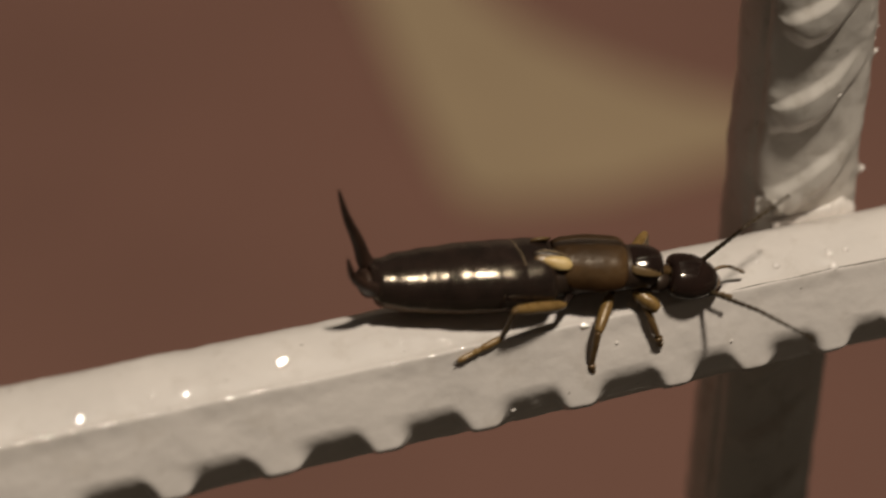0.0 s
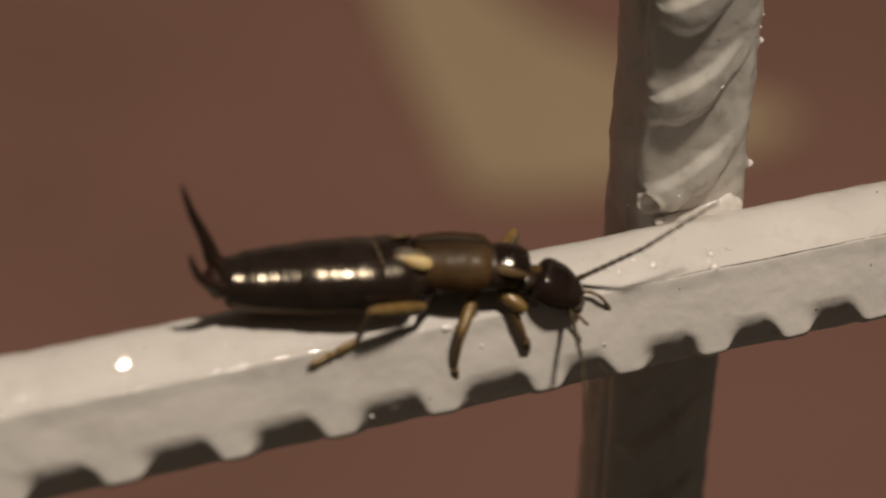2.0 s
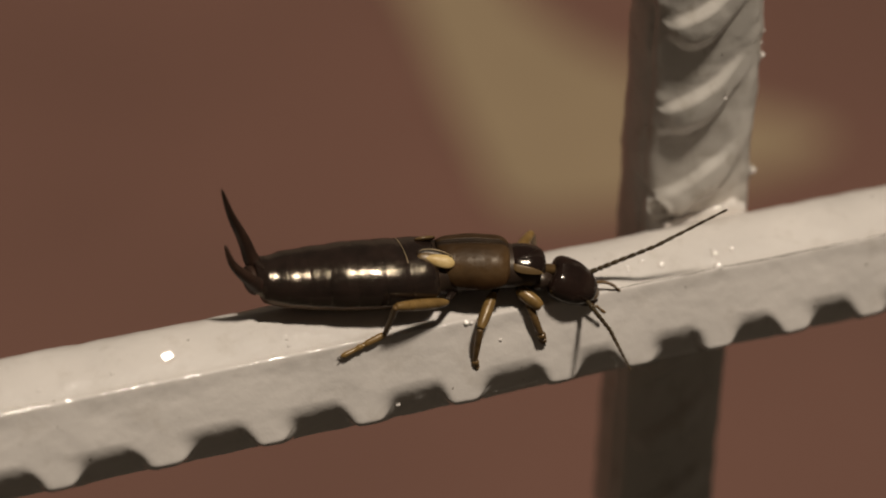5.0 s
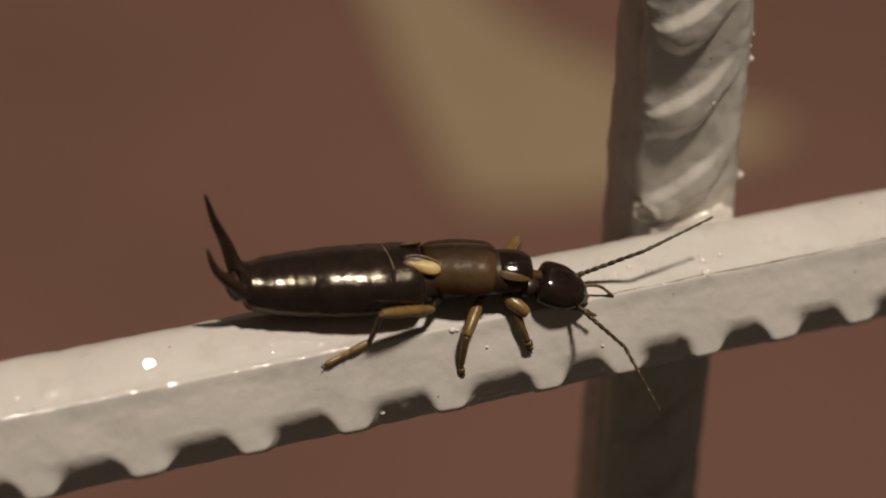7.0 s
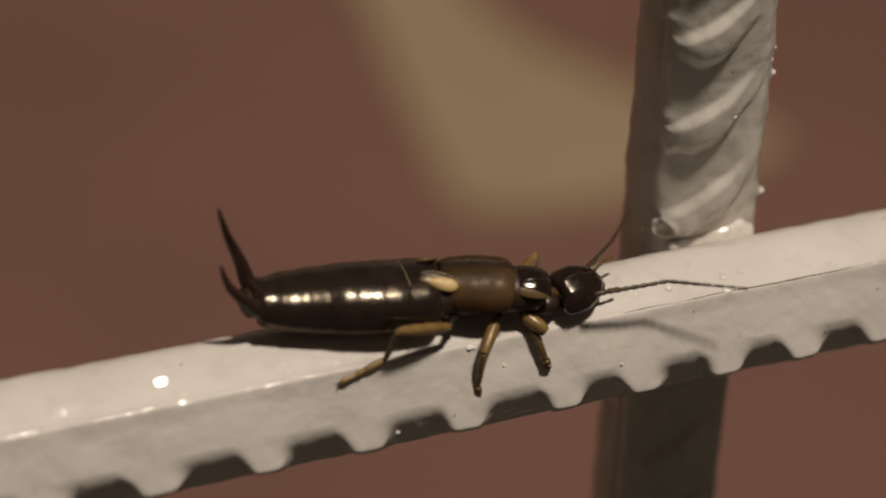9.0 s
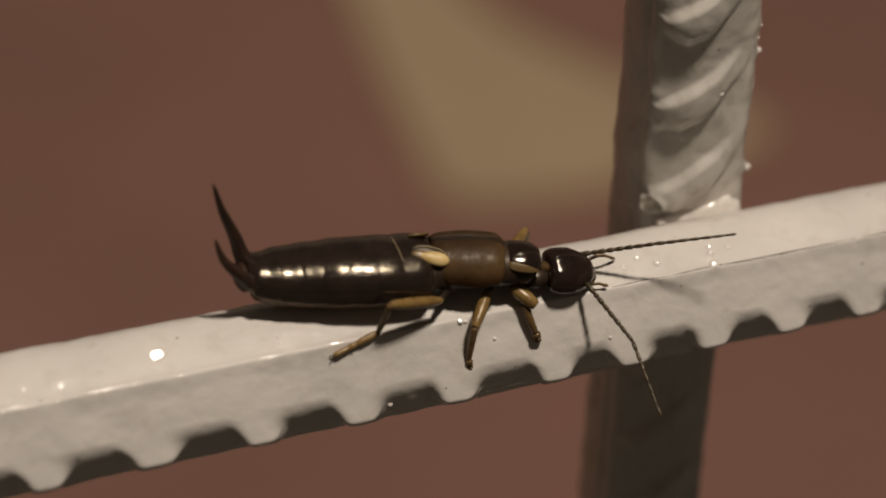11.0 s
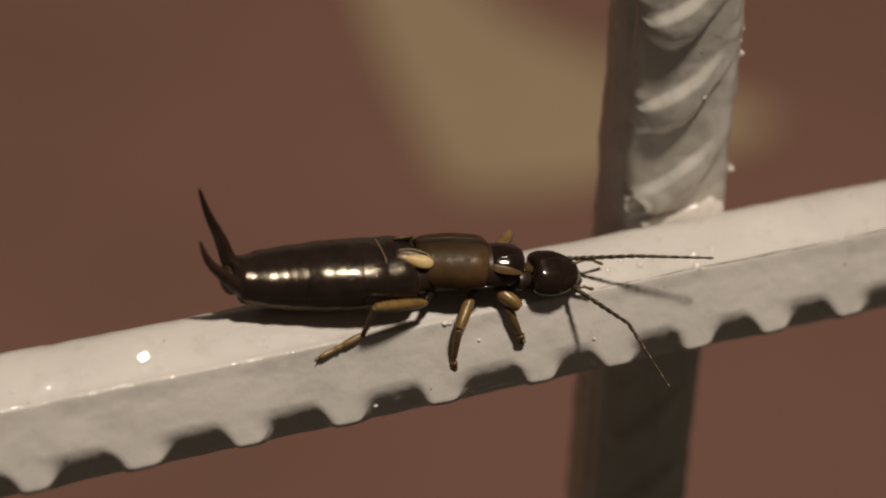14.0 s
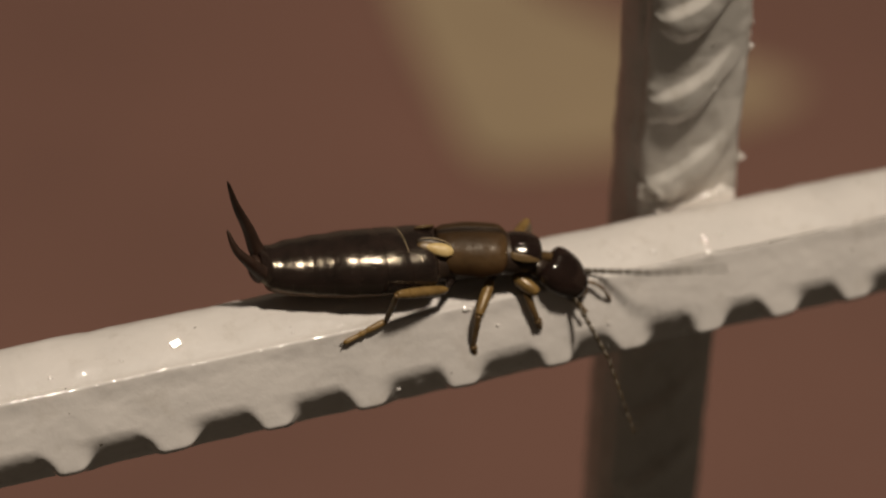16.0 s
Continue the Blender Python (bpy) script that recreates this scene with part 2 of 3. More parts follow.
slab("wall_west", -5.2, -6, -0.2, -5, 6, 3.2, MID_WALL, "unseen wall added beside the terrace to bounce light")
slab("wall_east", 6, -6, -0.2, 6.2, 6, 3.2, WALL, "unseen wall added beside the terrace to bounce light")


def floor_patch():
    outline = [(0.690, 2.05), (0.659, 1.725), (0.637, 1.601), (0.618, 1.479), (0.605, 1.405), (0.612, 1.372), (0.649, 1.360), (0.707, 1.352),
               (0.800, 1.362), (0.862, 1.374), (0.892, 1.392), (0.886, 1.418), (0.860, 1.45), (0.806, 1.525), (0.768, 1.609), (0.752, 1.69), (0.79, 2.05)]
    bm = bmesh.new()
    skin(bm, [[Vector((x, y, z)) for x, y in outline] for z in (-0.002, 0.004)])
    return tagged(part("floor_patch", bm, PATCH, None, "pale beige angular patch on the terracotta floor", smooth=False, unit=1), kind="structure")


floor_patch()


# ---- the grille: two ribbed steel bars welded across each other and painted white ----
V_X, V_Y = 15.9, 6.3
H_RIBS = [-43.5, -38.2, -32.9, -27.6, -22.25, -16.86, -11.41, -6.19, -0.97, 4.34, 9.0, 13.6, 18.1, 22.9, 27.7, 32.5, 37.3, 42.1]
V_RIBS = [-37.7, -32.4, -27.0, -21.7, -16.3, -11.0, -5.6, -0.25, 5.1, 10.4, 15.35, 20.7, 26.0, 31.4, 36.7]


def gauss(x, s):
    return math.exp(-(x / s) ** 2)


def seam_angle(s):
    return 44.5 + 1.0 * noise.noise(Vector((s * 0.2, 9.1, 0)))


def front_face(w):
    """Radius of the nearly flat front face of the cross bar."""
    return 0.327 + 2.801 / math.cos(radians(w - 26))


def h_radius(s, th):
    """Radius of the cross bar at s mm along it; th in degrees from the front, upwards."""
    w = (th + 180) % 360 - 180
    r = 3.27
    edge = seam_angle(s)
    # two nearly flat faces that meet in a rounded seam
    if edge <= w < 120:
        u = (120 - w) / (120 - edge)
        r -= 0.19 * 6.75 * u * u * (1 - u)
    elif 0 < w < edge:
        r = front_face(w)
    r += (0.085 + 0.05 * noise.noise(Vector((s * 0.35, 3.1, 0)))) * gauss(w - edge, 3.4 if w > edge else 9.5)
    # the seam wavers and swells
    r += (0.036 * noise.noise(Vector((s * 1.1, 6.2, 0))) + 0.016 * noise.noise(Vector((s * 2.9, 2.2, 0))) + 0.10 * gauss(s + 6.0, 1.0) + 0.05 * gauss(s + 8.1, 0.6)) * gauss(w - edge, 4.5)
    if -150 < w <= 0:
        # slanting ribs, filled by paint: sharp on one flank, fading on the other
        best = 0
        for i, c in enumerate(H_RIBS):
            d = s - c + 0.030 * (w + 27) - 0.35 * noise.noise(Vector((i * 3.7, w * 0.045, 1.0)))
            k = 1 + 0.22 * noise.noise(Vector((i * 1.9, 5, 0)))
            if abs(d) < 4:
                best = max(best, math.exp(-(abs(d) / (1.0 * k)) ** 7) if d < 0 else math.exp(-(d / (1.16 * k * (1 + 0.4 * max(0, (w + 21) / 17)))) ** 4.0))
        core = smooth_table([(-150, 3.2), (-100, 3.4), (-70, 3.62), (-54, 3.66), (-40, 3.55), (-30, 3.48), (-24, 3.49), (-16, 3.505), (-8, 3.52), (-3, 3.485), (0, 3.443), (6, 3.308)], w)
        if w > -19.7:
            lobe = front_face(w)
        else:
            lobe = smooth_table([(-150, 3.2), (-100, 3.4), (-70, 3.62), (-54, 3.67), (-44, 3.78), (-34, 3.97), (-27, 4.15), (-19.7, 4.337)], w)
        r = core * (1 - best) + lobe * best
    # flattened drops of paint in the top face
    for x, a, high, wide in ((-20.9, 63, 0.058, 0.7), (-11.9, 70, 0.05, 0.35), (13.9, 56, 0.08, 0.35), (-26.2, 60, 0.08, 0.4), (-8.9, 66, 0.04, 0.3), (-3.5, -24, 0.1, 0.3)):
        if abs(s - x) < 2:
            r += high * gauss(s - x, wide) * gauss(w - a, 7)
    # runs of paint across the top face
    for x, high in ((8.7, 0.05), (13.95, 0.06), (-9.9, 0.05), (-24.2, 0.05), (3.9, 0.03), (20.3, 0.05)):
        if abs(s - x) < 1:
            r += high * gauss(s - x - 0.25 * noise.noise(Vector((w * 0.08, x, 0))), 0.2) * gauss(w - 76, 16)
    p = Vector((s, 3 * math.cos(radians(w)), 3 * math.sin(radians(w))))
    r += 0.05 * noise.noise(p * 0.4) + 0.026 * noise.noise(p * 1.1) + 0.012 * noise.noise(p * 2.6)
    return r


def v_rib(d, low):
    """Height of a rib at d mm from its upper edge: a lit slope, a broad belly, a steep underside that ends at low."""
    return smooth_table([(low - 0.6, 0.0), (low - 0.08, 0.0), (low + 0.10, 0.16), (low + 0.60, 0.88), (low + 0.85, 1.0), (-0.5, 1.0), (-0.3, 0.93), (0.16, 0.08), (0.32, 0.0), (1.2, 0.0)], d)


def v_radius(s, th):
    """Radius of the upright at s mm along it; th in degrees from the front towards the right."""
    w = (th + 180) % 360 - 180
    r = 3.42 + 0.34 * (3.02 / math.cos(radians(w - 2)) - 3.42) * smooth_table([(-62, 0.0), (-46, 1.0), (44, 1.0), (60, 0.0)], w) if abs(w) < 62 else 3.42
    # a lengthwise ridge on each side, broken by paint
    r += (0.20 + 0.14 * noise.noise(Vector((s * 0.45, w * 0.02, 0)))) * gauss(w + 64, 13) + (0.22 + 0.12 * noise.noise(Vector((s * 0.5, 8.0, 0)))) * gauss(w - 62, 8)
    for c, a, high in ((10.9, 61, 0.22), (12.6, 64, 0.12), (3.8, 61, 0.25), (15.2, -60, 0.2), (9.6, -50, 0.1), (7.9, -47, 0.12)):
        if abs(s - c) < 2:
            r += high * gauss(s - c, 0.35) * gauss(w - a, 9)
    win = smooth_table([(-66, 0.0), (-58, 0.02), (-50, 0.09), (-38, 0.48), (-20, 0.62), (8, 0.36), (24, 0.14), (40, 0.0)], w)
    if -66 < w < 46:
        x = 3.6 * math.sin(radians(w))
        best = 0
        for i, c in enumerate(V_RIBS):
            d = s - c - 0.15 - 0.62 * (x + 0.4) - 0.22 * noise.noise(Vector((i * 2.3, w * 0.04, 4.0)))
            if abs(d) < 5:
                # a leaf: its lower edge curls up at the left end and draws in towards the right
                low = -2.3 + 1.15 * max(0, -1.55 - x) ** 1.5 + 0.22 * max(0, x) + 0.18 * noise.noise(Vector((i * 5.1, w * 0.05, 7.0)))
                best = max(best, v_rib(d, low))
        r += win * best
    # a crease and a small crater where the weld runs out
    if s < 6:
        r -= 0.22 * gauss(s - 3.9 + 0.04 * (w + 60), 0.28) * gauss(w + 58, 14)
        d = math.hypot(3.5 * radians(w + 45), s - 2.95)
        r += 0.24 * gauss(d - 0.55, 0.14) - 0.26 * gauss(d, 0.34)
        r -= 0.25 * gauss(s - 1.9, 0.5) * gauss(w + 30, 22)
    p = Vector((3.4 * math.cos(radians(w)), 3.4 * math.sin(radians(w)), s))
    r += 0.10 * noise.noise(p * 0.5) + 0.05 * noise.noise(p * 1.3) + 0.012 * noise.noise(p * 3.1)
    return r


def bar_mesh(radius, lo, hi, fine_lo, fine_hi, step, sides, along):
    """A painted ribbed bar, finely modelled between fine_lo and fine_hi."""
    stations = [lo, fine_lo - 0.5] + [fine_lo + step * i for i in range(int((fine_hi - fine_lo) / step) + 1)] + [fine_hi + 0.5, hi]
    rings = []
    for s in stations:
        ring = []
        for k in range(sides):
            th = 360.0 * k / sides
            r = radius(s, th)
            c, d = r * math.cos(radians(th)), r * math.sin(radians(th))
            ring.append(Vector((s, -c, d)) if along == "x" else Vector((d, -c, s)))
        rings.append(ring)
    bm = bmesh.new()
    skin(bm, rings)
    return bm


def drop(g, at, r, x, high=0.14):
    """A hardened drop of paint whose flat top sags forward."""
    bm = bmesh.new()
    lie = Matrix.Translation(at) @ Matrix.Rotation(radians(34.8), 4, "X") @ Matrix.Rotation(radians(-0.253 * (x + 21.3)), 4, "Y") @ Matrix.Diagonal((1.0, 0.85, high, 1))
    bmesh.ops.create_uvsphere(bm, u_segments=18, v_segments=12, radius=r, matrix=lie)
    return part("paint_drop", bm, PAINT, g)


def build_grille():
    g = tagged(new("steel_grille"), "white-painted ribbed steel bars welded into a grille standing on added unseen ground", "grille")
    g.location = (0, 0, BAR_Z)
    part("cross_bar", bar_mesh(h_radius, -420, 420, -36, 42, 0.2, 288, "x"), PAINT, g, "white gloss-painted ribbed bar with a raised seam")
    up = part("upright", bar_mesh(v_radius, -965, 300, -34, 28, 0.11, 220, "z"), SHADED_PAINT, g, "ribbed bar with slanting ridges, worn white paint darkened to imitate shade")
    up.location = (V_X * MM, V_Y * MM, 0)
    # below the weld it stands a little to one side
    for v in up.data.vertices:
        v.co.x -= 0.5 * MM * min(max((-1.0 - v.co.z / MM) / 7.0, 0.0), 1.0)
    # weld metal in the upper corner of the crossing, heaped up on one side, and a bead underneath
    bm = bmesh.new()
    pts, rad = [], []
    for i in range(34):
        f = i / 33
        pts.append(Vector((V_X - 2.6 + 5.0 * f, 3.2, 1.9 + 0.1 * noise.noise(Vector((i * 0.4, 1, 0))))))
        rad.append((0.25 + 0.80 * f ** 1.3) * min(1, 0.35 + 5 * (1 - f)) * (1 + 0.16 * noise.noise(Vector((i * 0.5, 1, 3)))))
    tube(bm, pts, rad, 28, flat=0.62)
    part("weld_bead", bm, PAINT, g, "lumpy white-painted weld bead")
    bm = bmesh.new()
    pts = [Vector((V_X - 3.5 + 0.235 * i, 3.3, -2.0 + 0.15 * noise.noise(Vector((i * 0.4, 7, 0))))) for i in range(27)]
    rad = [(0.14 + 0.34 * math.sin(math.pi * (i + 1) / 28) ** 0.5) * (1 + 0.3 * noise.noise(Vector((i * 0.35, 7, 3)))) for i in range(27)]
    tube(bm, pts, rad, 16)
    part("weld_bead", bm, PAINT, g, "lumpy white-painted weld bead")
    # hairline crack in the paint along the seam
    bm = bmesh.new()
    pts, rad = [], []
    for i in range(90):
        x = 7.2 + 0.4 * i
        a = radians(seam_angle(x) + 0.9 + 0.8 * noise.noise(Vector((x * 0.6, 4.4, 0))))
        rr = h_radius(x, math.degrees(a)) - 0.012
        pts.append(Vector((x, -rr * math.cos(a), rr * math.sin(a))))
        rad.append(max(0.008, (0.034 + 0.03 * noise.noise(Vector((x * 0.5, 1.7, 0)))) * min(1, (x - 6.8) / 3)))
    tube(bm, pts, rad, 6)
    part("crack", bm, GRIME, g, "dark hairline crack in the paint")
    # hardened drops of paint on the cross bar
    for x, th, r in ((13.9, 47.5, 0.30), (14.05, 66, 0.18), (14.0, 60, 0.22), (9.95, 70, 0.2), (10.9, 61, 0.24), (9.0, 62, 0.15), (9.05, 66, 0.12), (-0.56, 43, 0.2), (-0.3, 42, 0.14),
                     (1.15, 21, 0.14), (7.5, 1, 0.13), (15.1, 63, 0.2), (-22.6, 61, 0.16), (-18.9, 63, 0.12), (-4.6, -22, 0.2), (3.1, 22, 0.1), (-9.9, 55, 0.13), (-9.9, 62, 0.1)):
        a = radians(th)
        rr = h_radius(x, th) + 0.15 * r
        drop(g, Vector((x, -rr * math.cos(a), rr * math.sin(a))), r * (0.9 if th > 40 else 0.7), x, (0.14 if th > 40 else 0.5) + 0.16 * abs(noise.noise(Vector((x * 3.1, th, 0)))))
    # and on the upright
    for s, th, r in ((10.93, 58, 0.22), (11.7, 57, 0.13), (3.76, 58, 0.27), (9.31, -70, 0.1), (7.58, -64, 0.12), (9.59, 5, 0.16), (2.3, -66, 0.15), (12.4, 58, 0.12)):
        a = radians(th)
        rr = v_radius(s, th) - 0.25 * r
        drop(g, Vector((V_X + rr * math.sin(a), V_Y - rr * math.cos(a), s)), r, V_X, 0.4)
    # flat flakes of paint, tipped forward
    for x, th, size, lean, turn in ((-16.0, 69, (0.52, 0.36, 0.2), (34.8, -1.6), 14),):
        bm = bmesh.new()
        a = radians(th)
        rr = h_radius(x, th) + 0.02
        tip = Matrix.Translation((x, -rr * math.cos(a), rr * math.sin(a))) @ Matrix.Rotation(radians(lean[0]), 4, "X") @ Matrix.Rotation(radians(lean[1]), 4, "Y") @ Matrix.Rotation(radians(turn), 4, "Z") @ Matrix.Diagonal((*size, 1))
        bmesh.ops.create_cube(bm, size=1, matrix=tip)
        bmesh.ops.bevel(bm, geom=bm.edges[:], offset=0.025, segments=1, affect="EDGES")
        part("paint_flake", bm, PAINT, g, smooth=False)
    return g


build_grille()

# ---- the earwig; all its coordinates are millimetres from the bar's axis, less ORIGIN ----
ORIGIN = Vector((0, -1.2, 3.3))
# station along the body, and the place of its axis there
SPINE = [(-11.15, -10.93, 0.95, 5.03), (-10.16, -9.9, 0.89, 4.75), (-9.31, -9.0, 0.84, 4.62), (-8.04, -7.74, 0.67, 4.51),
         (-6.68, -6.41, 0.35, 4.51), (-4.95, -4.72, 0.02, 4.45), (-3.48, -3.23, -0.12, 4.38), (-2.04, -1.73, -0.15, 4.36),
         (-0.17, 0.09, -0.61, 4.43), (1.85, 2.05, -1.13, 4.3), (2.86, 3.0, -1.46, 4.24), (3.97, 4.14, -1.7, 3.82)]


def spine_at(x):
    for a, b in zip(SPINE, SPINE[1:]):
        if x <= b[0] or b is SPINE[-1]:
            f = (x - a[0]) / (b[0] - a[0])
            return Vector(a[1:]).lerp(Vector(b[1:]), f)


def spine_frame(x):
    t = (spine_at(x + 0.4) - spine_at(x - 0.4)).normalized()
    side = t.cross(Vector((0, 0, 1))).normalized()
    return spine_at(x), t, side, side.cross(t).normalized()


def shell(x0, x1, steps, width, height, start=0.0, end=360.0, sides=40, lift=0.0, power=0.96):
    """A loft along the spine; width, height: functions of x giving half-axes; start, end: angles from the right side upwards, numbers or functions of x."""
    rings = []
    for i in range(steps + 1):
        x = x0 + (x1 - x0) * i / steps
        c, t, side, up = spine_frame(x)
        a, b = width(x), height(x)
        ring = []
        s0, s1 = (v(x) if callable(v) else v for v in (start, end))
        n = sides if s1 - s0 >= 360 else sides + 1
        for k in range(n):
            th = radians(s0 + (s1 - s0) * k / sides)
            cx, sx = math.cos(th), math.sin(th)
            px = math.copysign(abs(cx) ** power, cx) * a
            pz = math.copysign(abs(sx) ** power, sx) * b * (1.0 if sx > 0 else 0.85)
            ring.append(c + side * px + up * (pz + lift) - ORIGIN)
        rings.append(ring)
    return rings


AB_W = [(-11.15, 1.2), (-10.7, 1.46), (-9.3, 1.88), (-8.0, 2.05), (-6.2, 2.24), (-4.5, 2.32), (-3.0, 2.3), (-1.0, 2.0)]
AB_H = [(-11.15, 1.0), (-10.7, 1.2), (-9.3, 1.46), (-8.0, 1.62), (-6.2, 1.74), (-4.5, 1.73), (-3.0, 1.62), (-1.0, 1.3)]


def build_earwig():
    e = tagged(new("earwig"), "glossy dark brown earwig with amber legs on a white bar", "insect")
    e.location = (ORIGIN.x * MM, ORIGIN.y * MM, ORIGIN.z * MM + BAR_Z)
    wide, high = (lambda x: lerp_table(AB_W, x)), (lambda x: lerp_table(AB_H, x))

    # abdomen: a brown core with overlapping dark rings
    bm = bmesh.new()
    skin(bm, shell(-10.5, -1.8, 26, lambda x: wide(x) * 0.93, lambda x: high(x) * 0.93))
    abdomen = part("abdomen", bm, BELLY, e, "brown soft abdomen under dark rings")
    cuts = [-11.15, -9.75, -8.55, -7.3, -6.0, -4.75, -3.55, -2.0]
    for i, (a, b) in enumerate(zip(cuts, cuts[1:])):
        bm = bmesh.new()

        def flare(x, a=a, b=b, i=i):
            f = (x - a) / (b - a)
            k = 1.0 + 0.007 * math.exp(-((f - 0.03) / 0.12) ** 2) - 0.011 * math.exp(-((f - 1.05) / 0.12) ** 2) + 0.010 * math.sin(math.pi * f)
            return k if i else k * min(1.0, 0.80 + 0.9 * f) if f < 0.25 else k
        outer = shell(a, a + 0.02, 1, lambda x: wide(x) * flare(x), lambda x: high(x) * flare(x), start=-12, end=192, sides=48)
        outer += shell(a + 0.05, b + 0.12, 9, lambda x: wide(x) * flare(x), lambda x: high(x) * flare(x), start=-12, end=192, sides=48)
        inner = shell(b + 0.12, a, 2, lambda x: wide(x) * 0.9, lambda x: high(x) * 0.9, start=-12, end=192, sides=48)
        skin(bm, outer + inner + [outer[0]], closed=False, caps=False)
        bmesh.ops.remove_doubles(bm, verts=bm.verts, dist=1e-4)
        part("tergite", bm, TERGITE, abdomen)
    # pale membrane line between two rings
    bm = bmesh.new()
    skin(bm, shell(-3.60, -3.568, 1, lambda x: wide(x) * 1.03, lambda x: high(x) * 1.03, start=58, end=150, sides=44), closed=False, caps=False)
    part("membrane_line", bm, PALE, abdomen, "thin pale membrane line")
    # end plate between the forceps
    bm = bmesh.new()
    c = spine_at(-11.1) - ORIGIN
    ball(bm, c + Vector((-0.05, 0, 0.05)), 0.75, (0.55, 1.25, 0.95), 24, 16)
    part("pygidium", bm, FORCEPS, abdomen)

    # thorax under the wing cases
    bm = bmesh.new()
    skin(bm, shell(-2.4, 3.5, 18, lambda x: lerp_table([(-2.4, 1.95), (-1.4, 1.75), (0, 1.6), (2, 1.4), (3.2, 1.15), (3.5, 0.8)], x),
                   lambda x: lerp_table([(-2.3, 1.35), (0, 1.25), (2, 1.12), (3.2, 0.95), (3.5, 0.7)], x)))
    part("thorax", bm, UNDER, e, "dark brown thorax")

    # wing cases, one each side of the midline
    tw = lambda x: lerp_table([(-1.65, 1.35), (-1.2, 1.75), (0.3, 1.9), (1.2, 1.86), (1.7, 1.76), (1.95, 1.5)], x)
    th = lambda x: lerp_table([(-1.65, 1.45), (-1.2, 1.52), (0.3, 1.5), (1.5, 1.44), (1.75, 1.36), (1.95, 1.16)], x)
    hem = lambda x: smooth_table([(-1.65, 36), (-1.3, 10), (-0.8, -9), (0.2, -16), (1.2, -12), (1.7, -4), (1.95, 10)], x)
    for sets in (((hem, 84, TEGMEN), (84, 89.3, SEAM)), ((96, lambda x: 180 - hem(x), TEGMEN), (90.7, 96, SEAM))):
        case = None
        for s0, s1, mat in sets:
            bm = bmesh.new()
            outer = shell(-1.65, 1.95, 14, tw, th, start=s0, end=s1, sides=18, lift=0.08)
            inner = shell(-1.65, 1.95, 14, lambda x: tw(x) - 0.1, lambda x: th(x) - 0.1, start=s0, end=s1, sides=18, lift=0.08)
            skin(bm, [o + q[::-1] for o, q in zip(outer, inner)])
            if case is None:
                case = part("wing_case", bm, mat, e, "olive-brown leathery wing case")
            else:
                part("seam_band", bm, mat, case, "dark brown band along the seam")
    # folded wing tips past the wing cases
    for side in (1, -1):
        bm = bmesh.new()
        c, t, sd, up = spine_frame(-2.14)
        m = Matrix((t, -sd, up)).transposed().to_4x4()
        at = c + sd * (side * (1.10 if side > 0 else 0.62)) + up * (1.30 if side > 0 else 1.50) - ORIGIN + (t * 0.10 + sd * 0.14 if side > 0 else Vector())
        lie = m @ Matrix.Rotation(radians(40) * side, 4, "X") @ Matrix.Rotation(radians(-21) * side, 4, "Z")
        bmesh.ops.create_uvsphere(bm, u_segments=28, v_segments=14, radius=1, matrix=Matrix.Translation(at + (t * 0.1 + sd * 0.05 + up * 0.02 if side > 0 else Vector())) @ lie @ Matrix.Diagonal((0.86, 0.37, 0.2, 1) if side > 0 else (0.62, 0.4, 0.14, 1)))
        rim = bmesh.new()
        bmesh.ops.create_uvsphere(rim, u_segments=28, v_segments=14, radius=1, matrix=Matrix.Translation(at - sd * (side * 0.26) + up * 0.10) @ lie @ Matrix.Diagonal((1.0, 0.42, 0.17, 1)))
        if side > 0:
            part("wing_fold", rim, SEAM, e, "dark fold beside the wing tip")
        if side > 0:
            inv = lie.to_3x3().inverted()
            for v in bm.verts:
                q = inv @ (v.co - at)
                f = min(max((q.x + 0.86) / 1.72, 0), 1)
                q.y *= 0.35 + 0.9 * f ** 0.8
                q.z *= 0.55 + 0.55 * f
                v.co = at + lie.to_3x3() @ q
        # the far tip takes the darker margin colour to stand in for shade
        tip = part("wing_tip", bm, SQUAMA if side > 0 else MARGIN, e, "cream-yellow oval folded wing tip" if side > 0 else "folded wing tip, darkened to dull tan for shade")
        if side > 0:
            edge = bmesh.new()
            bmesh.ops.create_uvsphere(edge, u_segments=28, v_segments=14, radius=1, matrix=Matrix.Translation(at) @ lie @ Matrix.Diagonal((1.0, 0.38, 0.14, 1)))
            part("border", edge, MARGIN, tip, "amber-brown border")
            line = bmesh.new()
            arc = [at + lie.to_3x3() @ Vector((-0.05 + 0.88 * math.cos(radians(10 + 8 * k)), 0.20 + 0.30 * math.sin(radians(10 + 8 * k)), 0.16)) for k in range(21)]
            tube(line, arc, [0.012 + 0.02 * math.sin(math.pi * (k + 0.5) / 21) for k in range(21)], 10, up=up)
            part("fold_line", line, PALE, tip, "thin pale line round the dark fold")

    # pronotum with pale side margins
    pw = lambda x: lerp_table([(2.0, 1.2), (2.3, 1.38), (3.2, 1.38), (3.45, 1.3), (3.56, 1.12)], x)
    ph = lambda x: lerp_table([(2.0, 1.04), (2.5, 1.12), (3.2, 1.14), (3.45, 1.06), (3.56, 0.9)], x)
    bm = bmesh.new()
    o = shell(2.05, 3.56, 14, pw, ph, start=26, end=154, sides=24, lift=0.05)
    n = shell(2.05, 3.56, 14, lambda x: pw(x) - 0.12, lambda x: ph(x) - 0.12, start=26, end=154, sides=24, lift=0.05)
    skin(bm, [a + b[::-1] for a, b in zip(o, n)])
